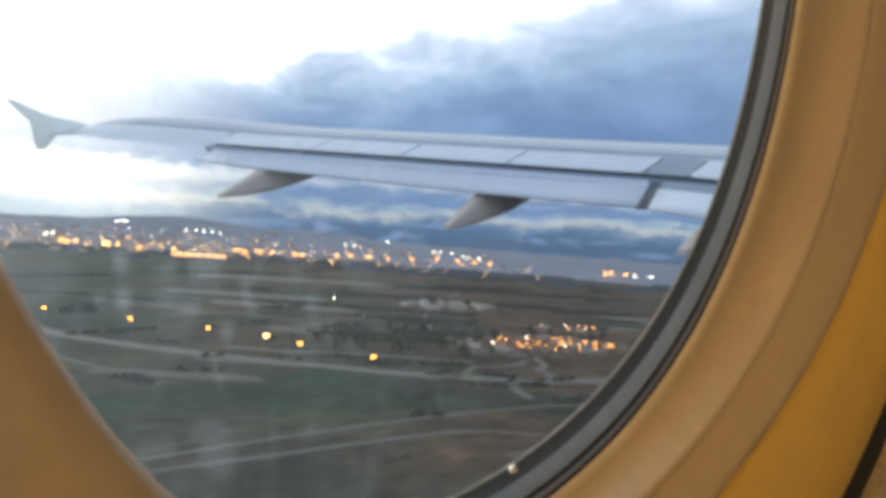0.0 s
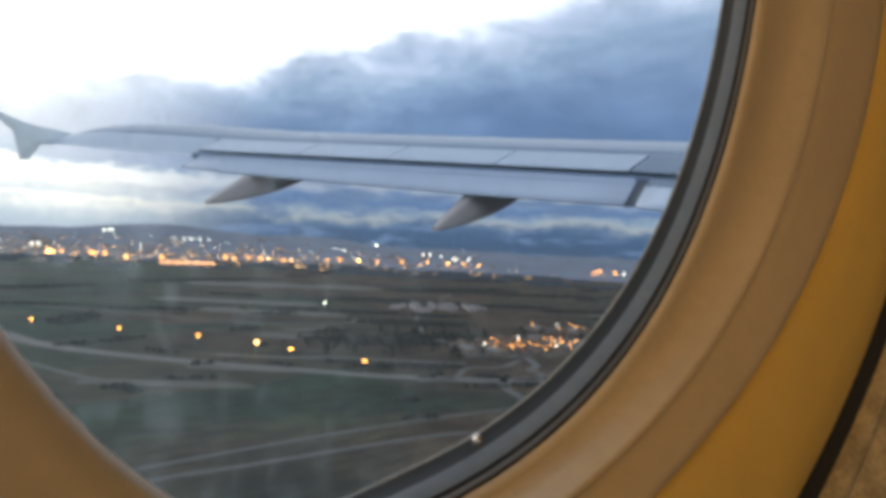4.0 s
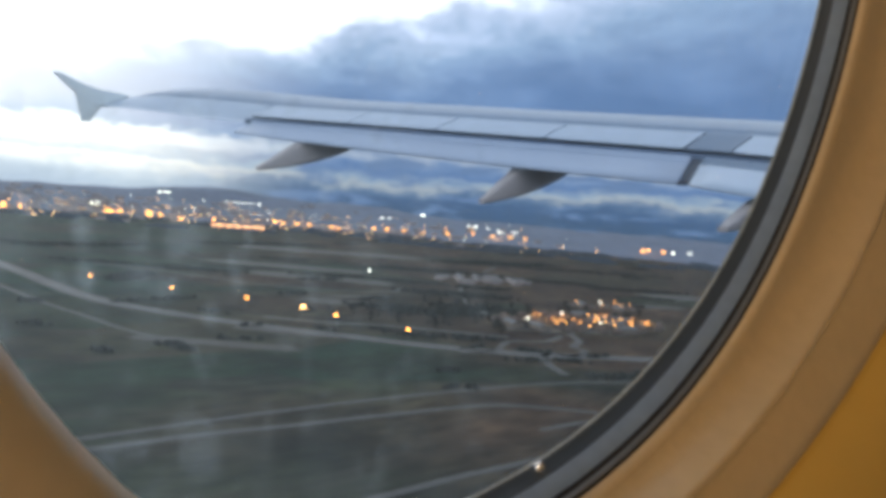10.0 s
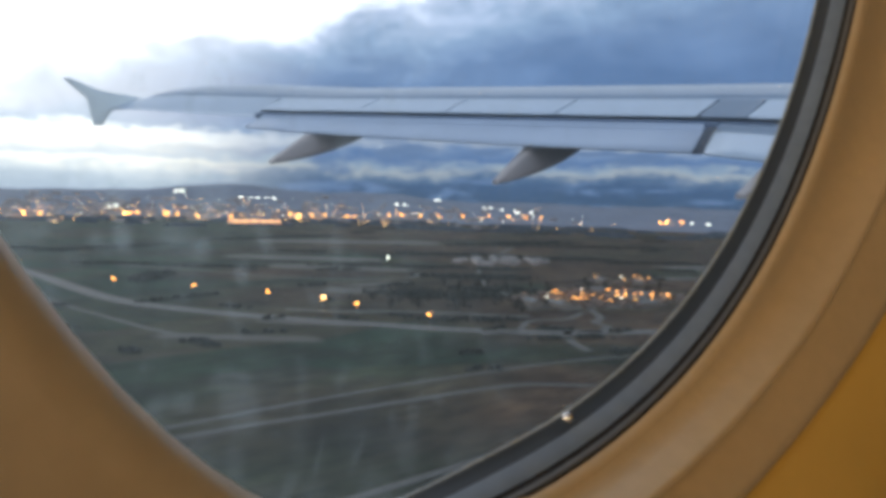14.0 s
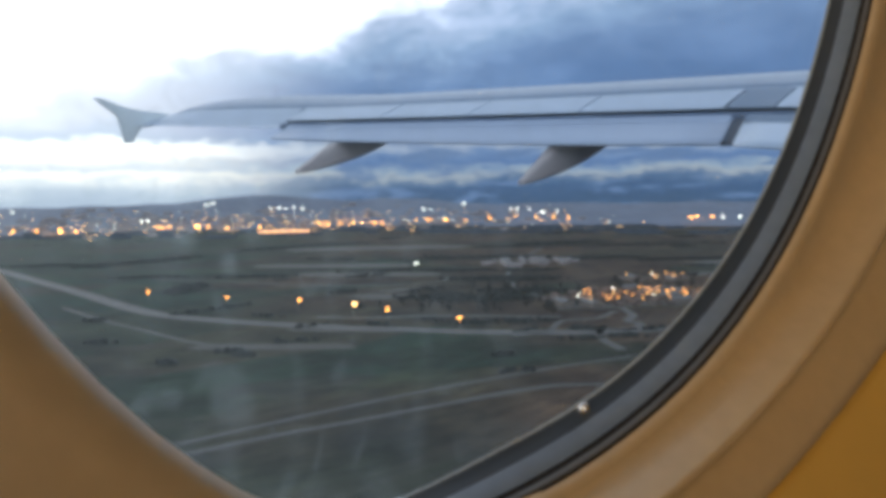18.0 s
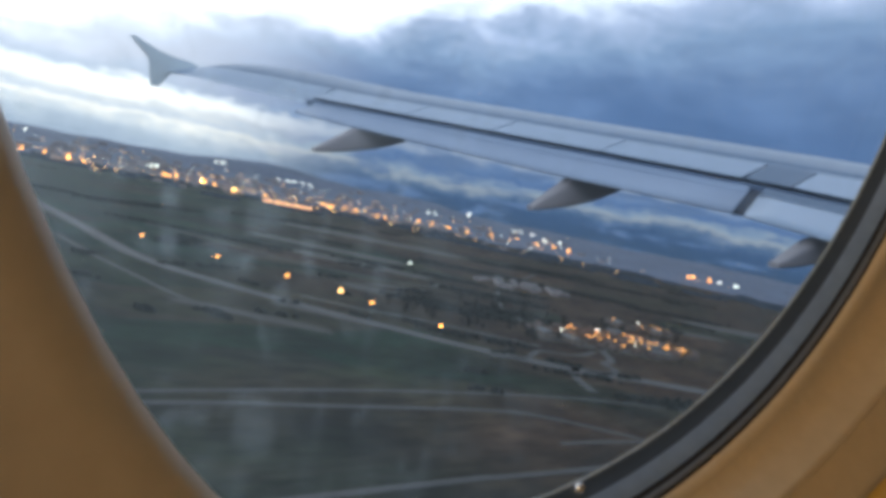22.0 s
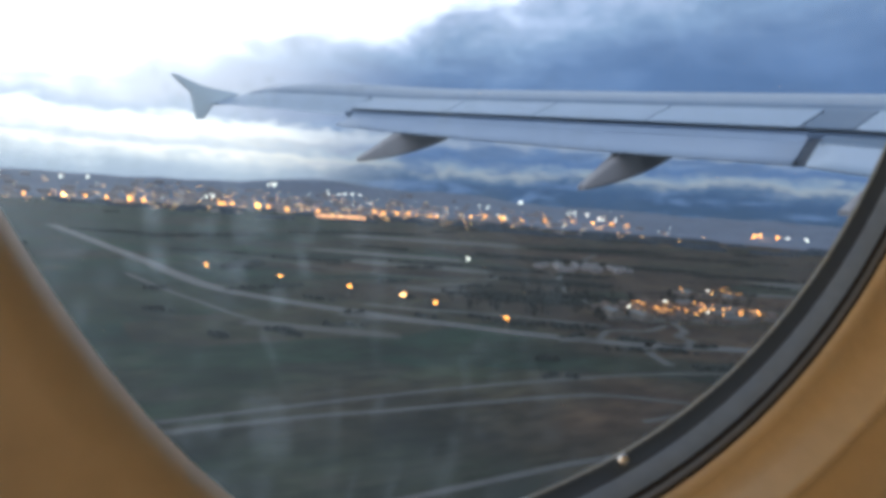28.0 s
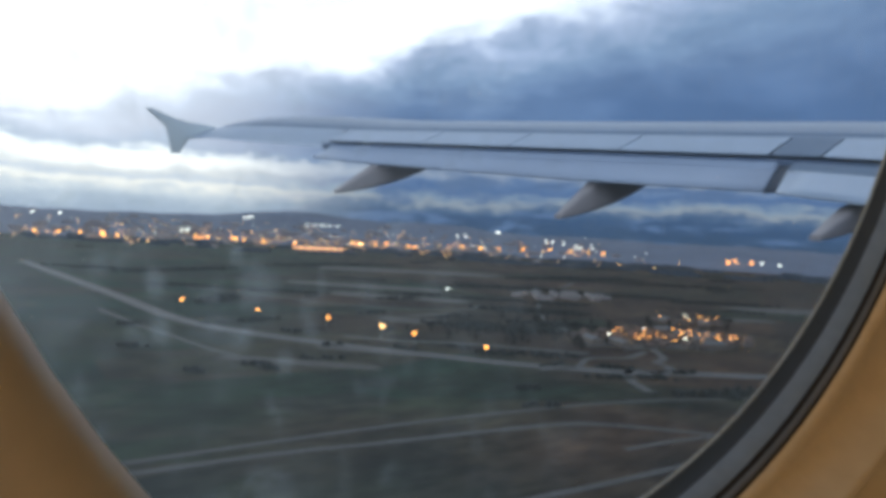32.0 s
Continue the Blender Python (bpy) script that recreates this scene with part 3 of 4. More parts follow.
# unseen strip light added under the ceiling to warm the window surround
lamp_data = bpy.data.lights.new("cabin_strip_lamp", "AREA")
lamp_data.shape, lamp_data.size, lamp_data.size_y, lamp_data.energy, lamp_data.color = "RECTANGLE", 0.9, 0.10, 5.3, (1.0, 0.66, 0.30)
lamp = new("cabin_strip_lamp", lamp_data)
lamp.matrix_world = AIRCRAFT @ look((-15.35, 1.25, 0.56), (-14.2, 1.9, 0.0))
fix = thing("cabin_light", AIRCRAFT @ Matrix.Translation((-15.2, 1.20, 0.615)), "warm cabin strip light under the ceiling", "light")
part("light_housing", bevel_box((0.95, 0.14, 0.03), Matrix(), 0.008), M_CEIL, fix)

# unseen windows added on the solid far wall, with a cool fill lamp
for k in range(3):
    m = AIRCRAFT @ Matrix.Translation((-15.1 + 0.53 * k, -1.728, 0.08))
    far = thing("window_%d" % (k + 2), m, "unseen oval cabin window added across the aisle", "window", kind="structure")
    outline = [(0.115 * math.copysign(abs(math.cos(a)) ** 0.8, math.cos(a)), 0.165 * math.copysign(abs(math.sin(a)) ** 0.8, math.sin(a))) for a in [2 * math.pi * i / 32 for i in range(32)]]
    v, f = loft([[(x * g, y, z * g) for x, z in outline] for g, y in ((1.25, 0.0), (1.2, 0.014), (1.05, 0.012), (1.0, 0.001))])
    link_mesh("window_frame", v, f, M_TRIM, far, smooth=True)
    link_mesh("window_pane", [(x, 0.003, z) for x, z in outline], [tuple(range(32))], M_PANE, far)
# fill lamp added to cool the aft side of the window surround
day_data = bpy.data.lights.new("cool_fill_across_aisle", "AREA")
day_data.shape, day_data.size, day_data.size_y, day_data.energy, day_data.color = "RECTANGLE", 1.3, 0.30, 7.5, (0.86, 0.95, 1.0)
new("cool_fill_across_aisle", day_data).matrix_world = AIRCRAFT @ look((-14.57, -1.70, 0.08), (-14.5, 1.9, 0.0))

# ---- wing ----
def lerp(x, pts):
    for (a, u), (b, v) in zip(pts, pts[1:]):
        if x <= b:
            k = max(0.0, (x - a) / (b - a))
            return u + (v - u) * k
    return pts[-1][1]


def wing_z(y):
    return -0.814 + 0.119 * (y - 2)


def le_x(y):
    return -0.516 * (y - 1.98)


def sp_x(y):                       # trailing edge of the spoilers
    return lerp(y, [(1.9, -4.95), (6.3, -5.40), (8.52, -6.32), (13.46, -8.45), (15.5, -9.30), (16.95, -9.95)])


def flap_x(y):                     # trailing edge of the lowered flaps
    return lerp(y, [(1.9, -6.35), (6.2, -6.54), (8.53, -7.16), (11.95, -8.46), (13.46, -9.0)])


def crest(y):
    return lerp(y, [(1.9, 0.52), (6, 0.46), (9, 0.42), (13, 0.39), (14.2, 0.43), (15, 0.455), (16, 0.455), (16.6, 0.40), (16.9, 0.32), (17, 0.27)])


UP = [(0.0, -0.02), (0.02, 0.30), (0.07, 0.58), (0.15, 0.82), (0.30, 1.0), (0.48, 0.98), (0.64, 0.84), (0.78, 0.62), (0.90, 0.36), (1.0, 0.14)]


def section(y, u0=0.0, u1=1.0, thick=0.45):
    """A ring of the wing at station y between two chord fractions, top then bottom."""
    lx, tx, z, c = le_x(y), sp_x(y), wing_z(y), crest(y)
    us = [u0 + (u1 - u0) * i / 11 for i in range(12)]
    thick *= lerp(y, [(1.9, 1.0), (12.6, 1.0), (13.6, 0.12), (17, 0.05)])
    top = [(lx + (tx - lx) * u, y, z + c * lerp(u, UP)) for u in us]
    bot = [(lx + (tx - lx) * u, y, z + c * (lerp(u, UP) if u in (0.0,) else min(lerp(u, UP) - 0.05, -thick * math.sin(math.pi * min(1, u * 0.9 + 0.05))))) for u in reversed(us)]
    return top + bot


wing = thing("wing", AIRCRAFT, "grey airliner wing with lowered flaps and wingtip fence", "wing")
ys = [1.9 + 15.05 * i / 40 for i in range(41)]
v, f = loft([section(y, 0.0, 0.775) for y in ys], cap0=True, cap1=True)
link_mesh("wing_box", v, f, M_WING, wing, "grey wing skin with sky blue painted in", smooth=True)


def slab(y0, y1, u0, u1, lift, depth, n=6):
    """A thin panel following the wing's upper skin."""
    rings = []
    for i in range(n + 1):
        y = y0 + (y1 - y0) * i / n
        lx, tx, z, c = le_x(y), sp_x(y), wing_z(y), crest(y)
        us = [u0 + (u1 - u0) * k / 5 for k in range(6)]
        top = [(lx + (tx - lx) * u, y, z + c * lerp(u, UP) + lift) for u in us]
        rings.append(top + [(x, yy, zz - depth * (1 - 0.7 * k / 5)) for k, (x, yy, zz) in reversed(list(enumerate(top)))])
    return loft(rings, cap0=True, cap1=True)


# spoilers: one inboard of the kink, four outboard
for y0, y1 in ((3.2, 6.08), (6.70, 8.50), (8.54, 10.14), (10.18, 11.64), (11.68, 13.5)):
    v, f = slab(y0, y1, 0.80, 0.999, 0.012, 0.05)
    link_mesh("spoiler", v, f, M_SPOIL, wing, "white spoiler panel with sky blue painted in")
for y0, y1, mat in ((1.95, 3.16, M_WING), (6.12, 6.66, M_VANE)):
    v, f = slab(y0, y1, 0.76, 0.995, 0.004, 0.05)
    link_mesh("fixed_panel", v, f, mat, wing, "dark grey fixed panel between the spoilers")
v, f = slab(1.95, 13.6, 0.765, 0.802, 0.003, 0.05, 24)
link_mesh("hinge_strip", v, f, M_WING, wing)
# aileron and outer trailing edge
rings = []
for i in range(13):
    y = 13.62 + 3.33 * i / 12
    lx, tx, z, c = le_x(y), sp_x(y), wing_z(y), crest(y)
    droop = lerp(y, [(13.2, 0.13), (15.5, 0.07), (16.95, 0.0)])
    top = []
    for k in range(7):
        u = 0.76 + 0.275 * k / 6
        top.append((lx + (tx - lx) * u, y, z + c * lerp(u, UP) - droop * (k / 6) ** 1.3))
    rings.append(top + [(x, yy, zz - 0.004 - 0.012 * (1 - k / 6)) for k, (x, yy, zz) in reversed(list(enumerate(top)))])
v, f = loft(rings, cap0=True, cap1=True)
link_mesh("aileron", v, f, M_SPOIL, wing, "pale grey aileron")


def flap(y0, y1, n=12, x_front=0.10, skew=0.0):
    """A lowered flap; its ends are cut square to the swept hinge line by skew."""
    rings = []
    for i in range(n + 1):
        y = y0 + (y1 - y0) * i / n
        sx, tx, z, c = sp_x(y), flap_x(y), wing_z(y), crest(y)
        drop = lerp(y, [(1.9, 0.40), (6.2, 0.27), (8.5, 0.30), (12, 0.24), (13.5, 0.18)])
        zt = z - drop
        zs = z + c * 0.14
        prof = []
        for k in range(9):
            u = k / 8
            x = (sx + x_front) + (tx - sx - x_front) * u
            zz = (zs - 0.10) + (zt - zs + 0.10) * (u ** 1.35)
            prof.append((x, y + skew * (x - tx), zz + wing_z(y + skew * (x - tx)) - z))
        rings.append(prof + [(x, yy, zz - 0.13 * math.sin(math.pi * min(1, 0.12 + 0.88 * (1 - k / 8)) * 0.5) - 0.008) for k, (x, yy, zz) in reversed(list(enumerate(prof)))])
    return loft(rings, cap0=True, cap1=True)


v, f = flap(6.24, 13.25, skew=0.33)
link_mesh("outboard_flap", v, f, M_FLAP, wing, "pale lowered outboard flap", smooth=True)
v, f = flap(1.95, 6.07, skew=0.33)
link_mesh("inboard_flap", v, f, M_SPOIL, wing, "white lowered inboard flap with sky blue painted in", smooth=True)
rings = []
for k in range(9):                 # dark plate added in the notch between the flaps to paint its shade
    u = 0.88 * k / 8
    x = -5.40 + (-6.50 + 5.40) * u
    z = wing_z(6.3) + 0.02 - 0.33 * u ** 1.35
    y0, y1 = 6.02 + 0.36 * (1 - u), 6.27 + 0.46 * (1 - u)
    rings.append([(x, y0, z - 0.05), (x, y1, z - 0.05), (x, y1, z - 0.075), (x, y0, z - 0.075)])
v, f = loft(rings, cap0=True, cap1=True)
link_mesh("flap_gap_shade", v, f, M_GAP, wing, "dark plate standing for the shade between the flaps")
for y0, y1, mat in ((6.25, 13.30, M_FLAP), (1.95, 6.06, M_VANE)):
    rings = []
    for i in range(13):
        y = y0 + (y1 - y0) * i / 12
        sx, tx, z, c = sp_x(y), flap_x(y), wing_z(y), crest(y)
        zs = z + c * 0.14
        k = (tx - sx) * 0.30
        ring = [(sx + 0.02, zs - 0.075), (sx + k * 0.6, zs - 0.10), (sx + k, zs - 0.155), (sx + k, zs - 0.175), (sx + 0.02, zs - 0.14)]
        rings.append([(x, y + 0.33 * (x - tx), zz + 0.119 * 0.33 * (x - tx)) for x, zz in ring])
    v, f = loft(rings, cap0=True, cap1=True)
    link_mesh("flap_vane", v, f, mat, wing, "narrow grey flap vane")
# strip filling the slot between spoilers and flaps, its blue shade painted in
rings = []
for i in range(25):
    y = 1.95 + 11.72 * i / 24
    x, z, c = sp_x(y), wing_z(y), crest(y)
    rings.append([(x + 0.30, y, z + c * 0.14 - 0.055), (x + 0.02, y, z + c * 0.14 - 0.06), (x + 0.05, y, z + c * 0.14 - 0.16), (x + 0.30, y, z + c * 0.14 - 0.17)])
v, f = loft(rings, cap0=True, cap1=True)
link_mesh("slot", v, f, M_SLOT, wing, "strip filling the shaded slot ahead of the flap")


def fairing(y, tip_x, fore, top_z, tip_z, kink, wide=0.15):
    """A flap track fairing: flat top under the flap, straight aft edge down to a blunt tip, keel sweeping up forward."""
    rings = []
    n = 20
    for i in range(n + 1):
        u = i / n                                    # 0 at the tip, 1 at the nose
        x = tip_x + fore * u
        top = tip_z + 0.06 + (top_z - tip_z - 0.06) * min(1.0, u / kink)
        keel = tip_z + (top_z - 0.06 - tip_z) * u ** 1.2 - 0.07 * math.sin(math.pi * u)
        half = wide * min(1.0, 0.40 + 1.2 * u) * max(0.08, 1 - max(0.0, u - 0.6) / 0.42) ** 0.5
        cz, hz = (top + keel) / 2, max(0.02, (top - keel) / 2)
        ring = []
        for k in range(20):
            a = 2 * math.pi * k / 20
            cs, sn = math.cos(a), math.sin(a)
            ring.append((x, y + half * math.copysign(abs(cs) ** 0.4, cs), cz + hz * math.copysign(abs(sn) ** 0.5, sn)))
        rings.append(ring)
    return loft(rings, cap0=True, cap1=True)


for y, tip_x, drop in ((12.0, -9.18, 0.70), (8.48, -7.70, 0.80), (5.38, -7.06, 0.68)):
    z = wing_z(y)
    v, f = fairing(y, tip_x, 2.15 if y > 10 else 2.28, z - (0.26 if y > 10 else 0.29 if y > 6 else 0.38), z - drop, 0.36)
    link_mesh("flap_track_fairing", v, f, M_FAIR, wing, "grey canoe-shaped flap track fairing")

# wingtip fence: swept blades above and below the tip
ztip = wing_z(17.0)
rings = []
for x, zt in ((-9.2, 0.0), (-9.95, 0.0), (-10.18, -0.29), (-10.34, -0.29), (-10.38, 0.27), (-10.74, 0.66), (-10.63, 0.65), (-10.2, 0.43), (-9.92, 0.34), (-9.55, 0.27), (-9.2, 0.16)):
    rings.append((x, zt))
fv = [(x, 16.96, ztip + z) for x, z in rings] + [(x, 17.04, ztip + z) for x, z in rings]
nf = len(rings)
ff = [tuple(range(nf - 1, -1, -1)), tuple(range(nf, 2 * nf))] + [(i, (i + 1) % nf, nf + (i + 1) % nf, nf + i) for i in range(nf)]
link_mesh("wingtip_fence", fv, ff, M_FENCE, wing, "blue-grey wingtip fence")

# fuselage skin round the cabin, open along the window
def skin(name, stations, a0, a1, label):
    """A curved shell of the fuselage between two angles from the port side."""
    n = max(3, int(abs(a1 - a0) / 8))
    rings = []
    for x in stations:
        rings.append([(x, 1.985 * math.cos(radians(a0 + (a1 - a0) * k / n)) - 0.01, -0.15 + 2.0 * math.sin(radians(a0 + (a1 - a0) * k / n))) for k in range(n + 1)])
    v, f = loft(rings, closed=False)
    inner = [(x, (y + 0.01) * 0.988 - 0.01, (z + 0.15) * 0.988 - 0.15) for x, y, z in v]
    n0 = len(v)
    ob = link_mesh(name, v + inner, f + [tuple(n0 + i for i in reversed(q)) for q in f], M_WING, None, smooth=True, aircraft=True)
    return tagged(ob, label, "fuselage", kind="structure")


LONG = (-17.0, -15.0, -12.0, -8.0, -4.0, 0.0, 2.0)
skin("fuselage_skin", LONG, -10, -180, "grey lower fuselage skin at the wing root")
skin("fuselage_skin", LONG, 14, 180, "pale upper fuselage skin over the cabin")
skin("fuselage_skin", (-17.0, -16.0, -14.62), -9.9, 13.9, "fuselage skin aft of the window")
skin("fuselage_skin", (-13.92, -8.0, 2.0), -9.9, 13.9, "fuselage skin ahead of the window")

# ---- ground ----
def ground_sheet():
    xs = [-5200, -3000, -1500, -700, -200, 100, 400, 800, 1300, 2000, 3000, 4200, 5200]
    verts, faces = [], []
    for y in xs:
        for x in xs:
            verts.append((x, y, 0.0))
    n = len(xs)
    for j in range(n - 1):
        for i in range(n - 1):
            faces.append((j * n + i, j * n + i + 1, (j + 1) * n + i + 1, (j + 1) * n + i))
    return link_mesh("ground", verts, faces, M_GROUND)


tagged(ground_sheet(), "dark winter fields in green and brown patches", "ground", kind="structure")


def smooth_path(pts, n=8):
    out = []
    P = [Vector(p) for p in pts]
    P = [P[0] * 2 - P[1]] + P + [P[-1] * 2 - P[-2]]
    for i in range(1, len(P) - 2):
        for k in range(n):
            t = k / n
            a, b, c, d = P[i - 1], P[i], P[i + 1], P[i + 2]
            out.append(0.5 * ((2 * b) + (c - a) * t + (2 * a - 5 * b + 4 * c - d) * t * t + (3 * b - a - 3 * c + d) * t ** 3))
    out.append(P[-2])
    return out


def road(name, pts, width, mat, label, z=0.25):
    path = smooth_path(pts)
    rings = []
    for i, p in enumerate(path):
        d = (path[min(i + 1, len(path) - 1)] - path[max(i - 1, 0)]).normalized()
        nrm = Vector((-d.y, d.x))
        a, b = p + nrm * width / 2, p - nrm * width / 2
        rings.append([(a.x, a.y, z), (b.x, b.y, z), (b.x - nrm.x, b.y - nrm.y, 0.0), (a.x + nrm.x, a.y + nrm.y, 0.0)])
    v, f = loft(rings)
    return tagged(link_mesh(name, v, f, mat), label, "road", kind="structure")


road("road", [(150, 1700), (197, 1150), (207, 1035), (224, 805), (264, 690), (336, 573), (384, 513), (420, 466), (496, 396), (585, 345), (900, 140)], 20, M_ROAD, "pale concrete dual carriageway across the fields")
road("road", [(350, 640), (392, 596), (450, 560), (540, 470)], 7, M_ROAD, "pale slip road beside the carriageway")
road("road", [(160, 900), (176, 760), (189, 686), (205, 596), (227, 554), (252, 524)], 4.5, M_TRACK, "narrow pale side road")
road("road", [(-300, 347), (94, 346), (218, 344), (303, 337), (403, 322), (491, 294), (640, 230)], 3.2, M_TRACK, "narrow pale perimeter road")
road("road", [(-300, 333), (87, 330), (202, 318), (276, 308), (316, 301), (342, 291), (377, 260), (440, 190)], 4, M_TRACK, "narrow pale perimeter road")
road("road", [(-300, 225), (181, 220), (272, 216), (600, 200)], 3.2, M_TRACK, "narrow pale perimeter road")
road("road", [(700, 430), (620, 520), (700, 700), (900, 900), (1300, 1200)], 6, M_TRACK, "pale country road past the village")
road("track", [(640, 470), (600, 425), (572, 412), (560, 388), (528, 380), (515, 398), (480, 372), (455, 332)], 7, M_TRACK, "pale winding dirt track below the village")
road("track", [(610, 455), (560, 440), (520, 452), (470, 425), (430, 430)], 5, M_TRACK, "pale branch of the dirt track")
road("track", [(330, 1150), (420, 1010), (470, 900), (560, 820), (640, 800), (700, 840)], 6, M_TRACK, "pale farm track between dark fields")
road("track", [(318, 247), (364, 243), (420, 232)], 2.5, M_TRACK, "faint dirt track through rough grass")
road("runway", [(-4000, 30), (-2500, 32), (-600, 35)], 45, M_ROAD, "grey airfield runway", z=0.2)
road("taxiway", [(-4000, 200), (-2500, 200), (-500, 203)], 23, M_ROAD, "grey airfield taxiway", z=0.2)


# ---- far slope with the town ----
def slope_z(r, az):
    """Height of the far valley side: r metres out, az degrees from abeam."""
    k = max(0.0, (r - 3300.0) / 1500.0)
    h = 96.0 * k ** 1.15
    if k > 0.5:
        bump = 70 * math.exp(-((az - 24.0) / 6.0) ** 2) + 40 * math.exp(-((az - 35.0) / 5.0) ** 2) + 8 * math.exp(-((az - 10.0) / 4.0) ** 2) + 5 * math.sin(az * 0.55) + 4 * math.sin(az * 1.7)
        h += bump * min(1.0, (k - 0.5) * 2.0) ** 2
    return h


def polar(r, az):
    return r * math.sin(radians(az)), r * math.cos(radians(az))


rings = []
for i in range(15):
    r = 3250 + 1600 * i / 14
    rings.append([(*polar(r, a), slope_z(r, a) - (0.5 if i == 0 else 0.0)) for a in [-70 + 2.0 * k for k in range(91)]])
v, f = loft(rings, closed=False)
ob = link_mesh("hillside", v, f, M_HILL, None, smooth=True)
tagged(ob, "wooded hillside beyond the town, haze blue in its colour", "hill", kind="structure")

# ---- lamps ----
rng = random.Random(11)


def ball(radius, m, sub=1):
    bm = bmesh.new()
    bmesh.ops.create_icosphere(bm, subdivisions=sub, radius=radius, matrix=m)
    return bm


def lamp_post(name, height, head, mat, label, group):
    ob = thing(name, Matrix(), label, "street lamp", group)
    bm = bmesh.new()
    bmesh.ops.create_cone(bm, cap_ends=True, segments=8, radius1=0.16, radius2=0.09, depth=height, matrix=Matrix.Translation((0, 0, height / 2)))
    part("pole", bm, M_POLE, ob)
    part("arm", bevel_box((1.6, 0.12, 0.12), Matrix.Translation((0.7, 0, height)), 0.02), M_POLE, ob)
    # head far larger than a lamp, so the ball stands in for its glow
    part("lamp_head", ball(head, Matrix.Translation((1.4, 0, height - 0.2)) @ Matrix.Diagonal((1.2, 1, 0.75, 1)), 2), mat, ob, "glowing lamp head, oversized for its halo")
    return ob


def place(src, x, y, z, first):
    m = Matrix.Translation((x, y, z)) @ Matrix.Rotation(rng.uniform(0, 6.28), 4, "Z")
    if first:
        src.matrix_world = m
        return src
    return copy_thing(src, m)


def lamps(src, spots):
    for i, (x, y, z) in enumerate(spots):
        place(src, x, y, z, i == 0)


road_lamp = lamp_post("street_lamp", 12, 1.25, M_ORANGE, "tall sodium street lamp glowing orange beside the road", "road lamps")
lamps(road_lamp, [(253, 885, 0), (309, 777, 0), (355, 692, 0), (393, 570, 0), (414, 483, 0)])
bright = lamp_post("street_lamp", 13, 1.9, M_WARM, "bright sodium lamp at the road junction", "road lamps")
bright.matrix_world = Matrix.Translation((381, 618, 0))
field_lamp = lamp_post("street_lamp", 10, 1.6, M_WHITE, "single white yard lamp in the fields", "yard lamps")
lamps(field_lamp, [(748, 993, 0)])


def town_spot(az, elev):
    """Where the line at this azimuth and dip meets the plain or the far slope."""
    for i in range(600):
        r = 900 + 6.4 * i
        if HEIGHT + r * math.tan(radians(elev)) <= slope_z(r, az):
            break
    return (*polar(r, az), slope_z(r, az))


orange_mast = lamp_post("town_lamp", 14, 4.6, M_ORANGE, "orange sodium lamp mast in the town", "town lamps")
spots = []
for az0, az1, n, el, stray in ((28.9, 34.2, 7, -1.95, 0.10), (16.7, 17.5, 3, -2.05, 0.15), (19.3, 20.6, 3, -2.05, 0.15), (10.6, 11.4, 2, -2.2, 0.3), (-6.0, 3.0, 6, -2.1, 0.5), (4.0, 9.5, 5, -2.05, 0.5), (21.8, 24.0, 2, -2.2, 0.4), (36.0, 41.0, 4, -1.75, 0.6), (43.5, 49.5, 5, -1.62, 0.4), (58.6, 60.5, 3, -1.64, 0.2)):
    spots += [town_spot(az0 + (az1 - az0) * k / max(1, n - 1) + rng.gauss(0, stray), el + rng.gauss(0, 0.05)) for k in range(n)]
lamps(orange_mast, spots)
for x, y, z in spots[1:17:3] + spots[18::4]:           # the glow that some of them throw on streets and house fronts
    data = bpy.data.lights.new("sodium_light", "POINT")
    data.energy, data.color, data.shadow_soft_size = 150000, (1.0, 0.52, 0.22), 1.5
    new("sodium_light", data).location = (x, y - 3.0, z + 19.0)
white_mast = lamp_post("town_lamp", 16, 4.2, M_WHITE, "white floodlight mast in the town", "town lamps")
spots = []
for az0, az1, n, el in ((15.7, 16.1, 2, -1.55), (20.2, 20.9, 3, -0.28), (25.2, 27.6, 5, -0.60), (37.7, 38.1, 2, -0.90), (40.9, 41.1, 2, -0.30), (44.6, 46.2, 3, -0.95), (47.3, 48.3, 3, -1.20), (61.3, 62.7, 2, -1.66), (5.5, 7.5, 2, -0.7)):
    spots += [town_spot(az0 + (az1 - az0) * k / max(1, n - 1) + rng.gauss(0, 0.10), el + rng.uniform(-0.05, 0.05)) for k in range(n)]
lamps(white_mast, spots)
small_lamp = lamp_post("town_lamp", 9, 1.7, M_WARM, "small warm street lamp in the town", "town lamps")
lamps(small_lamp, [town_spot(rng.triangular(-6, 56, 18), -rng.triangular(0.5, 2.7, 1.9)) for _ in range(230)])
tiny_lamp = lamp_post("town_lamp", 9, 1.4, M_WHITE, "small white street lamp in the town", "town lamps")
lamps(tiny_lamp, [town_spot(rng.triangular(2, 58, 22), -rng.triangular(0.3, 2.2, 1.5)) for _ in range(90)])


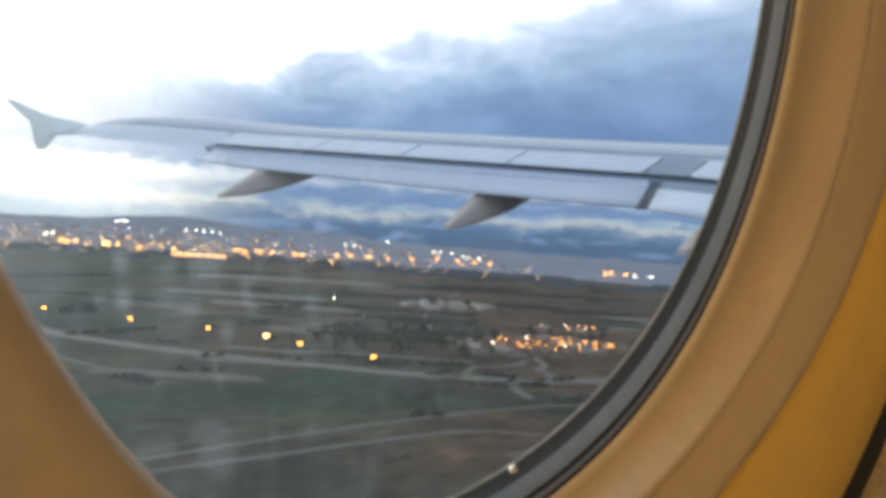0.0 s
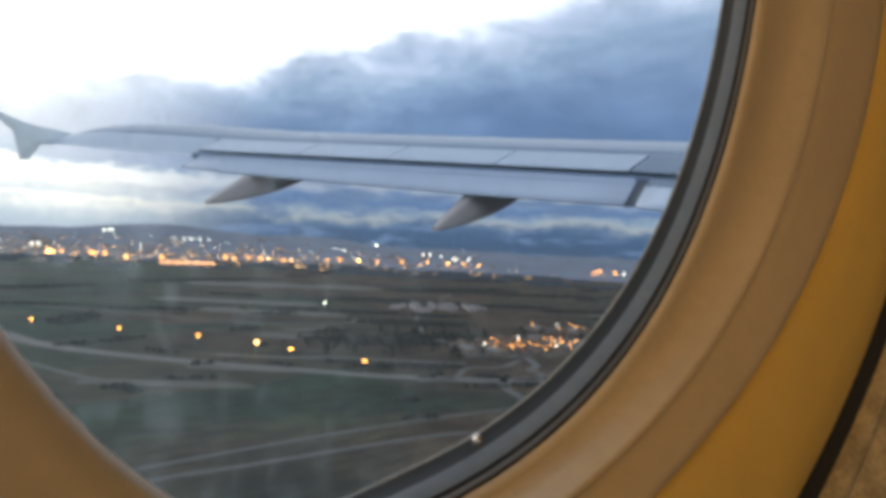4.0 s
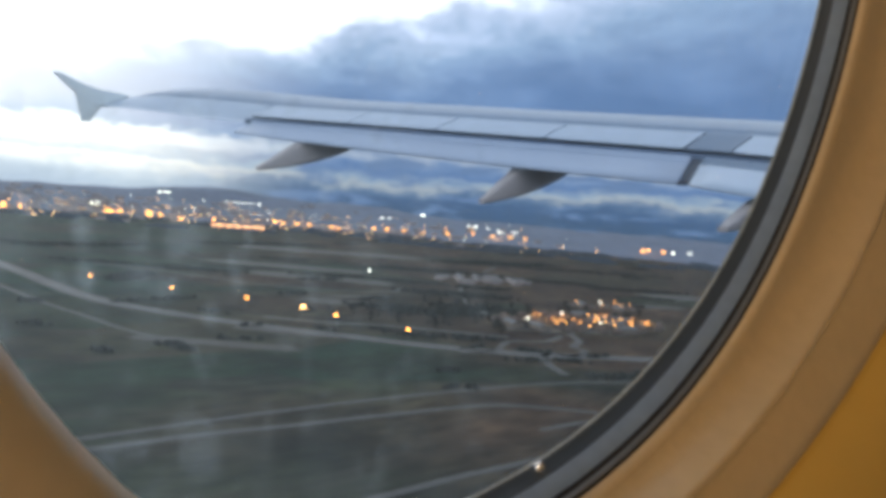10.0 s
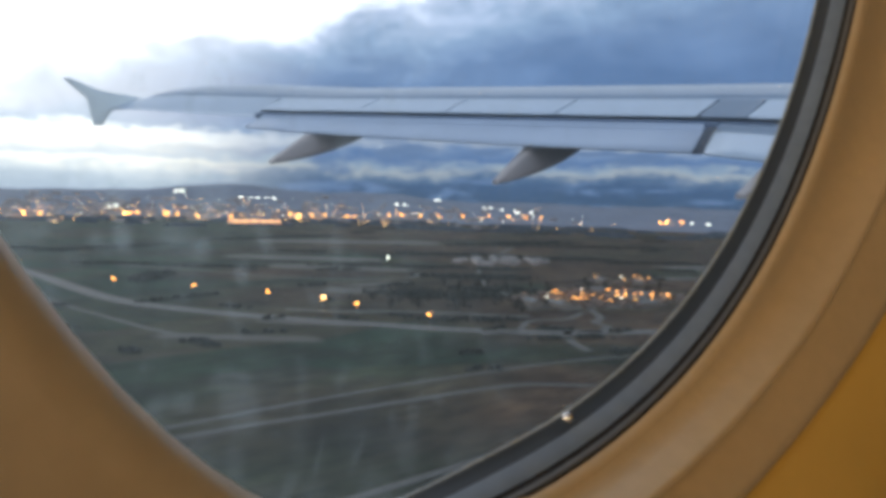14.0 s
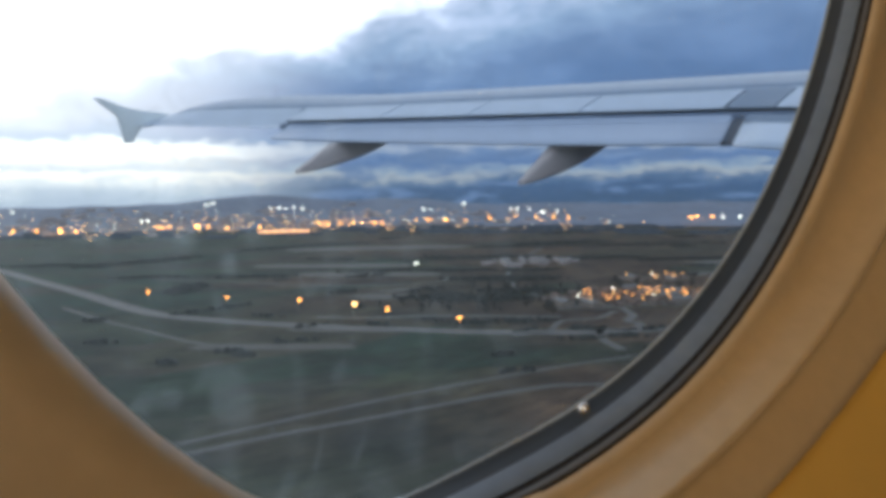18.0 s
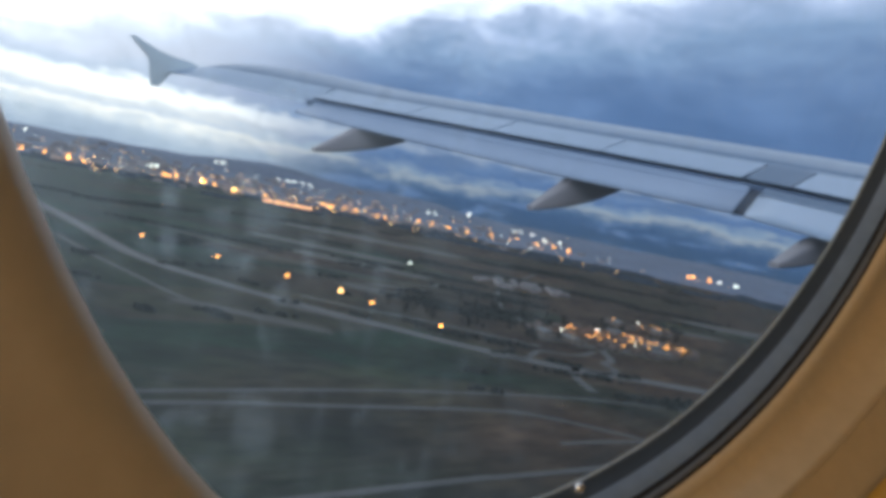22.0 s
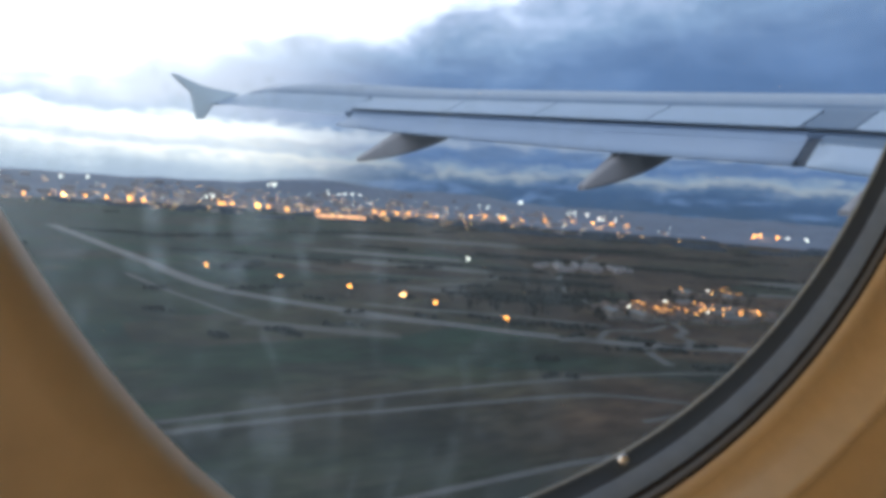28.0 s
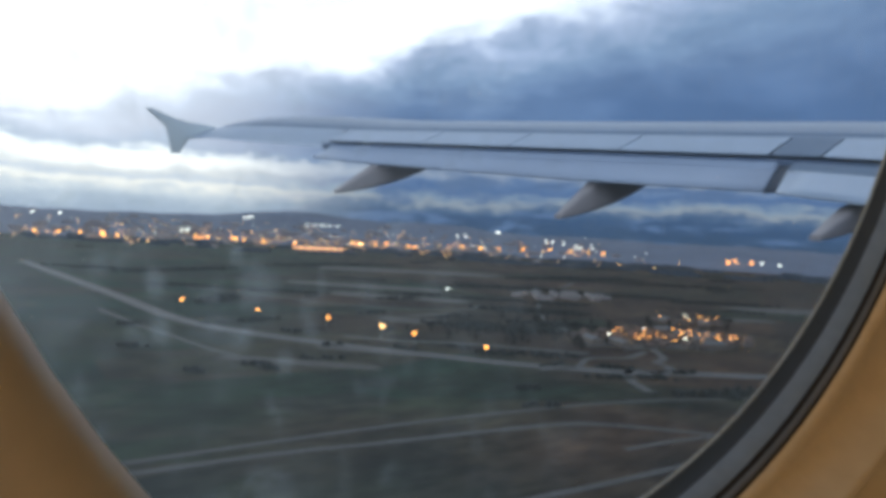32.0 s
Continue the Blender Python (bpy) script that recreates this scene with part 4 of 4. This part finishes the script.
# ---- houses ----
def house(name, w, d, h, pitch, wall_mat, roof_mat, label, group, windows=0):
    ob = thing(name, Matrix(), label, "house", group)
    part("house_wall", bevel_box((w, d, h), Matrix.Translation((0, 0, h / 2)), 0.12, 1), wall_mat, ob)
    e, r = 0.5, pitch
    verts = [(-w / 2 - e, -d / 2 - e, h), (w / 2 + e, -d / 2 - e, h), (w / 2 + e, d / 2 + e, h), (-w / 2 - e, d / 2 + e, h), (-w / 2 - e, 0, h + r), (w / 2 + e, 0, h + r)]
    verts += [(x, y, z + 0.3) for x, y, z in verts]
    faces = [(0, 1, 5, 4), (2, 3, 4, 5), (6, 10, 11, 7), (8, 11, 10, 9), (0, 6, 7, 1), (2, 8, 9, 3), (0, 4, 10, 6), (4, 3, 9, 10), (1, 7, 11, 5), (5, 11, 8, 2)]
    roof = link_mesh("house_roof", verts, faces, roof_mat, ob)
    for i in range(windows):
        x = -w / 2 + w * (i + 0.5) / windows
        for sgn in (-1, 1):
            part("house_window", bevel_box((1.2, 0.15, 1.3), Matrix.Translation((x, sgn * (d / 2 + 0.03), h * 0.55)), 0.03, 1), M_GLASS, ob, "dark window")
    part("chimney", bevel_box((0.7, 0.7, 1.6), Matrix.Translation((w * 0.25, 0.6, h + r * 0.8)), 0.05, 1), wall_mat, roof)
    return ob


M_GLASS = material("dark_window_glass", (0.03, 0.035, 0.04), 0.15)
villa = house("village_house", 12, 9, 5.5, 2.6, M_WALLS, M_ROOF, "rendered village house with a tiled roof", "village houses", 3)
cottage = house("village_house", 9, 7, 3.6, 2.2, M_WALLS, M_ROOF, "low rendered village house with a tiled roof", "village houses", 2)
barn = house("barn", 26, 14, 6, 2.2, M_WALLS, M_SHED, "long village barn with a pale metal roof", "village barns", 0)
used = []


def free_spot(cx, cy, rx, ry, turn, gap):
    for _ in range(200):
        a, q = rng.uniform(0, 6.283), math.sqrt(rng.random())
        u, w = rx * q * math.cos(a), ry * q * math.sin(a)
        x, y = cx + u * math.cos(turn) - w * math.sin(turn), cy + u * math.sin(turn) + w * math.cos(turn)
        if all((x - p) ** 2 + (y - q2) ** 2 > gap * gap for p, q2 in used):
            used.append((x, y))
            return x, y
    return None


TURN = radians(-18)
for src, n, gap in ((barn, 7, 30), (villa, 26, 19), (cottage, 22, 16)):
    first = True
    for _ in range(n):
        spot = free_spot(705, 500, 120, 62, TURN, gap)
        if spot:
            m = Matrix.Translation((*spot, 0)) @ Matrix.Rotation(TURN + rng.choice((0, math.pi / 2)) + rng.uniform(-0.2, 0.2), 4, "Z")
            if first:
                src.matrix_world, first = m, False
            else:
                copy_thing(src, m)
for src, n in ((villa, 5), (barn, 2)):
    for _ in range(n):
        spot = free_spot(880, 590, 60, 25, TURN, 24)
        if spot:
            copy_thing(src, Matrix.Translation((*spot, 0)) @ Matrix.Rotation(rng.uniform(0, 3), 4, "Z"))
hamlet_barn = house("barn", 30, 13, 6, 2.0, M_TOWN, M_PALE, "long pale farm building among the fields", "farm buildings", 0)
hamlet_shed = house("barn", 16, 10, 5, 1.8, M_TOWN, M_PALE, "small pale farm building among the fields", "farm buildings", 2)
for src, n in ((hamlet_barn, 6), (hamlet_shed, 12)):
    for k in range(n):
        spot = free_spot(965, 925, 95, 70, -0.6, 24)
        m = Matrix.Translation((*spot, 0)) @ Matrix.Rotation(-0.5 + rng.choice((0, math.pi / 2)) + rng.uniform(-0.15, 0.15), 4, "Z")
        if k == 0:
            src.matrix_world = m
        else:
            copy_thing(src, m)
village_lamp = lamp_post("village_lamp", 8, 0.75, M_VILLAGE, "orange street lamp among the village houses", "village lamps")
spots = [free_spot(715, 495, 105, 50, TURN, 9) for _ in range(24)] + [free_spot(885, 600, 60, 25, TURN, 7) for _ in range(6)]
lamps(village_lamp, [(*p, 0) for p in spots if p])
village_white = lamp_post("village_lamp", 8, 0.85, M_WHITE, "white street lamp among the village houses", "village lamps")
lamps(village_white, [(*p, 0) for p in [free_spot(720, 490, 110, 50, TURN, 7) for _ in range(3)] + [(905, 606)] if p])

# the pools of light that the brightest lamps throw
for x, y, z, power in ((650, 520, 9, 14000), (730, 480, 9, 16000), (790, 465, 9, 22000), (700, 515, 9, 14000), (885, 600, 9, 14000), (381, 618, 12, 20000)):
    data = bpy.data.lights.new("sodium_light", "POINT")
    data.energy, data.color, data.shadow_soft_size = power, (1.0, 0.50, 0.16), 0.6
    new("sodium_light", data).location = (x, y, z)

# the town: blocks of flats, halls and houses across the plain's far edge
flats = house("town_building", 46, 16, 17, 1.5, M_TOWN, M_SHED, "pale block of flats in the town", "town buildings", 6)
hall = house("town_building", 80, 40, 9, 3, M_TOWN, M_SHED, "long pale warehouse at the town's edge", "town buildings", 0)
row = house("town_building", 34, 11, 8, 3.5, M_TOWN, M_ROOF, "row of houses with a tiled roof in the town", "town buildings", 4)
for src, n, lo, hi in ((hall, 34, 1.5, 2.4), (flats, 110, 0.25, 2.3), (row, 200, 0.3, 2.6)):
    for k in range(n):
        x, y, z = town_spot(rng.triangular(-12, 56, 12), -rng.triangular(lo, hi, (lo + 2 * hi) / 3))
        m = Matrix.Translation((x, y, z - 0.5)) @ Matrix.Rotation(rng.uniform(-0.5, 0.5), 4, "Z")
        if k == 0:
            src.matrix_world = m
        else:
            copy_thing(src, m)
# the terminal hall; glowing panels stand in for its floodlit front
lit_hall = thing("terminal_hall", Matrix(), "long hall at the town's edge, its floodlit front made to glow", "building")
hx, hy, hz = town_spot(26.2, -2.42)
lit_hall.matrix_world = Matrix.Translation((hx, hy, 0)) @ Matrix.Rotation(radians(-26), 4, "Z")
part("hall_wall", bevel_box((200, 30, 15), Matrix.Translation((0, 0, 7.5)), 0.4, 1), M_TOWN, lit_hall)
part("hall_roof", bevel_box((203, 33, 1.2), Matrix.Translation((0, 0, 15.6)), 0.2, 1), M_SHED, lit_hall)
for k in range(18):
    w = (8.5, 6.0, 9.5)[k % 3]
    part("hall_glow", bevel_box((w, 0.5, (9, 12, 7)[(k * 2) % 3]), Matrix.Translation((-93.5 + 11 * k, -15.1, 6.6)), 0.1, 1), M_LITWALL, lit_hall, "glowing wall panel for the amber floodlit front")
for k in range(5):
    part("hall_glow", bevel_box((3, 0.4, 2), Matrix.Translation((-76 + 38 * k, -15.3, 12.6)), 0.1, 1), M_WARM, lit_hall, "bright high window")


# ---- trees and scrub ----
def tree(name, height, label, group, seed):
    r = random.Random(seed)
    ob = thing(name, Matrix(), label, "tree", group)
    bm = bmesh.new()
    bmesh.ops.create_cone(bm, cap_ends=True, segments=7, radius1=height * 0.03, radius2=height * 0.012, depth=height * 0.6, matrix=Matrix.Translation((0, 0, height * 0.3)))
    for k in range(5):
        a = k * 1.3 + r.uniform(0, 1)
        m = Matrix.Translation((math.cos(a) * height * 0.1, math.sin(a) * height * 0.1, height * 0.5)) @ Matrix.Rotation(a, 4, "Z") @ Matrix.Rotation(0.7, 4, "Y")
        bmesh.ops.create_cone(bm, cap_ends=True, segments=5, radius1=height * 0.012, radius2=height * 0.004, depth=height * 0.35, matrix=m)
    part("trunk", bm, M_BARK, ob)
    bm = bmesh.new()
    for k in range(46):
        a, q, h = r.uniform(0, 6.283), math.sqrt(r.random()), r.random()
        w = height * 0.30 * math.sin(math.pi * (0.15 + 0.8 * h)) * q
        s = height * r.uniform(0.045, 0.10)
        bmesh.ops.create_icosphere(bm, subdivisions=1, radius=s, matrix=Matrix.Translation((w * math.cos(a), w * math.sin(a), height * (0.30 + 0.68 * h))) @ Matrix.Rotation(r.uniform(0, 3), 4, "X") @ Matrix.Diagonal((1, r.uniform(0.5, 1), r.uniform(0.5, 0.9), 1)))
    part("crown", bm, M_LEAF, ob)
    return ob


for seed, h, n in ((1, 11, 26), (2, 8, 26), (3, 14, 14)):
    src = tree("tree", h, "dark bare-looking tree near the village", "village trees", seed)
    first = True
    for _ in range(n):
        spot = free_spot(640, 560, 230, 120, TURN, 9)
        if spot:
            place(src, *spot, 0, first)
            first = False


def scrub(name, centres, label, mat=M_LEAF, wide=(2.0, 4.5), tall=(1.5, 5.0)):
    """One mesh of many low clumps for woods that nobody could count."""
    r = random.Random(5)
    verts, faces = [], []
    base = [(1, 0, 0.1), (0.3, 0.9, 0), (-0.8, 0.6, 0.1), (-0.8, -0.6, 0), (0.3, -0.95, 0.1), (0.5, 0.1, 0.9), (-0.4, 0.2, 1.0), (-0.1, -0.5, 0.8)]
    tris = [(0, 1, 5), (1, 6, 5), (1, 2, 6), (2, 3, 6), (3, 7, 6), (3, 4, 7), (4, 0, 7), (0, 5, 7), (5, 6, 7)]
    for cx, cy, rx, ry, turn in centres:
        for _ in range(int(max(14, min(420, rx * ry / 9)))):
            a, q = r.uniform(0, 6.283), math.sqrt(r.random())
            u, w = rx * q * math.cos(a) * r.uniform(0.7, 1.1), ry * q * math.sin(a) * r.uniform(0.7, 1.1)
            x, y = cx + u * math.cos(turn) - w * math.sin(turn), cy + u * math.sin(turn) + w * math.cos(turn)
            s, h, o = r.uniform(*wide), r.uniform(*tall), len(verts)
            t = r.uniform(0, 6.283)
            for bx, by, bz in base:
                verts.append((x + s * (bx * math.cos(t) - by * math.sin(t)), y + s * (bx * math.sin(t) + by * math.cos(t)), h * bz - 0.2))
            faces += [tuple(o + i for i in q3) for q3 in tris]
    ob = link_mesh(name, verts, faces, mat)
    return tagged(ob, label, "woodland", kind="stuff")


grove_rng = random.Random(23)
GROVES = []
while len(GROVES) < 26:
    r, az = 820 + 2000 * grove_rng.random() ** 1.3, grove_rng.uniform(-4, 62)
    gx, gy = polar(r, az)
    if (gx - 705) ** 2 + (gy - 500) ** 2 > 170 ** 2:
        GROVES.append((gx, gy, grove_rng.uniform(8, 45) * (1 + r / 1500), grove_rng.uniform(4, 12) * (1 + r / 1500), grove_rng.uniform(-0.9, 0.4)))
while len(GROVES) < 48:
    r, az = 450 + 400 * grove_rng.random(), grove_rng.uniform(-2, 66)
    gx, gy = polar(r, az)
    if (gx - 705) ** 2 + (gy - 500) ** 2 > 150 ** 2:
        GROVES.append((gx, gy, grove_rng.uniform(6, 30), grove_rng.uniform(2, 5), grove_rng.uniform(-1.0, 0.2)))
scrub("woodland", [(772, 904, 70, 26, -0.7), (735, 760, 95, 34, -0.75), (660, 640, 70, 30, -0.7), (470, 490, 60, 12, -0.6), (860, 820, 60, 26, -0.4), (1572, 1095, 260, 60, -0.5), (1150, 900, 110, 30, -0.5), (980, 1090, 130, 45, -0.6), (560, 640, 90, 38, -0.7), (1330, 1270, 170, 60, -0.3), (1500, 1300, 160, 60, -0.4), (330, 980, 70, 25, 0.9), (900, 1700, 240, 50, 0.2),
                   (1700, 2100, 300, 60, 0.1), (420, 1500, 160, 40, 0.4), (760, 760, 70, 22, -0.6), (1250, 760, 120, 34, -0.5), (520, 300, 60, 14, -0.3)] + GROVES, "dark patches of woodland and scrub between the fields")


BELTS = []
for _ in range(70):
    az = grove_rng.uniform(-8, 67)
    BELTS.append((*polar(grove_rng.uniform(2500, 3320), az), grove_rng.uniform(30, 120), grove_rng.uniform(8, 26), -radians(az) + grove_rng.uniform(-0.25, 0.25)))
scrub("woodland", BELTS, "tree belts along the far edge of the plain, haze in their colour", M_BELT, (4.0, 9.0), (5.0, 13.0))


# ---- bare ground ----
def yard(name, cx, cy, rx, ry, mat, label, seed):
    """An uneven pad of bare ground."""
    r = random.Random(seed)
    pts = [(cx + rx * r.uniform(0.65, 1.1) * math.cos(a), cy + ry * r.uniform(0.65, 1.1) * math.sin(a)) for a in [2 * math.pi * k / 22 for k in range(22)]]
    v = [(x, y, 0.3) for x, y in pts] + [(cx + (x - cx) * 1.03, cy + (y - cy) * 1.03, 0.0) for x, y in pts]
    f = [tuple(range(22))] + [(k, 22 + k, 22 + (k + 1) % 22, (k + 1) % 22) for k in range(22)]
    return tagged(link_mesh(name, v, f, mat), label, "yard", kind="structure")


yard("yard", 930, 615, 70, 16, M_STUBBLE, "pale bare field corner beside the village", 5)
yard("yard", 705, 500, 125, 58, M_STUBBLE, "pale village ground between the houses", 6)
yard("yard", 560, 760, 60, 16, M_STUBBLE, "bare pale earth beside the road", 7)


def strip_field(cx, cy, rx, ry, turn, label, seed):
    """A long pale field with a wavering edge."""
    r = random.Random(seed)
    n = 40
    pts = []
    for k in range(n):
        a = 2 * math.pi * k / n
        c, d = math.cos(a), math.sin(a)
        q = (abs(c) ** 4 + abs(d) ** 4) ** -0.25 * r.uniform(0.88, 1.06)
        u, w = rx * q * c, ry * q * d
        pts.append((cx + u * math.cos(turn) - w * math.sin(turn), cy + u * math.sin(turn) + w * math.cos(turn)))
    v = [(x, y, 0.16) for x, y in pts] + [(cx + (x - cx) * 1.03, cy + (y - cy) * 1.03, 0.0) for x, y in pts]
    f = [tuple(range(n))] + [(k, n + k, n + (k + 1) % n, (k + 1) % n) for k in range(n)]
    return tagged(link_mesh("field", v, f, M_STUBBLE), label, "field", kind="structure")


for i, (cx, cy, rx, ry, turn) in enumerate(((625, 965, 120, 20, -0.75), (520, 690, 85, 15, -0.85), (664, 1142, 150, 24, -0.7), (1290, 640, 130, 26, -0.45), (1026, 590, 60, 13, -0.4), (250, 532, 70, 7, -0.7), (1000, 1500, 240, 40, -0.5), (330, 560, 50, 6, -0.8))):
    strip_field(cx, cy, rx, ry * 1.8, turn, "pale stubble field between darker winter crops", 40 + i)
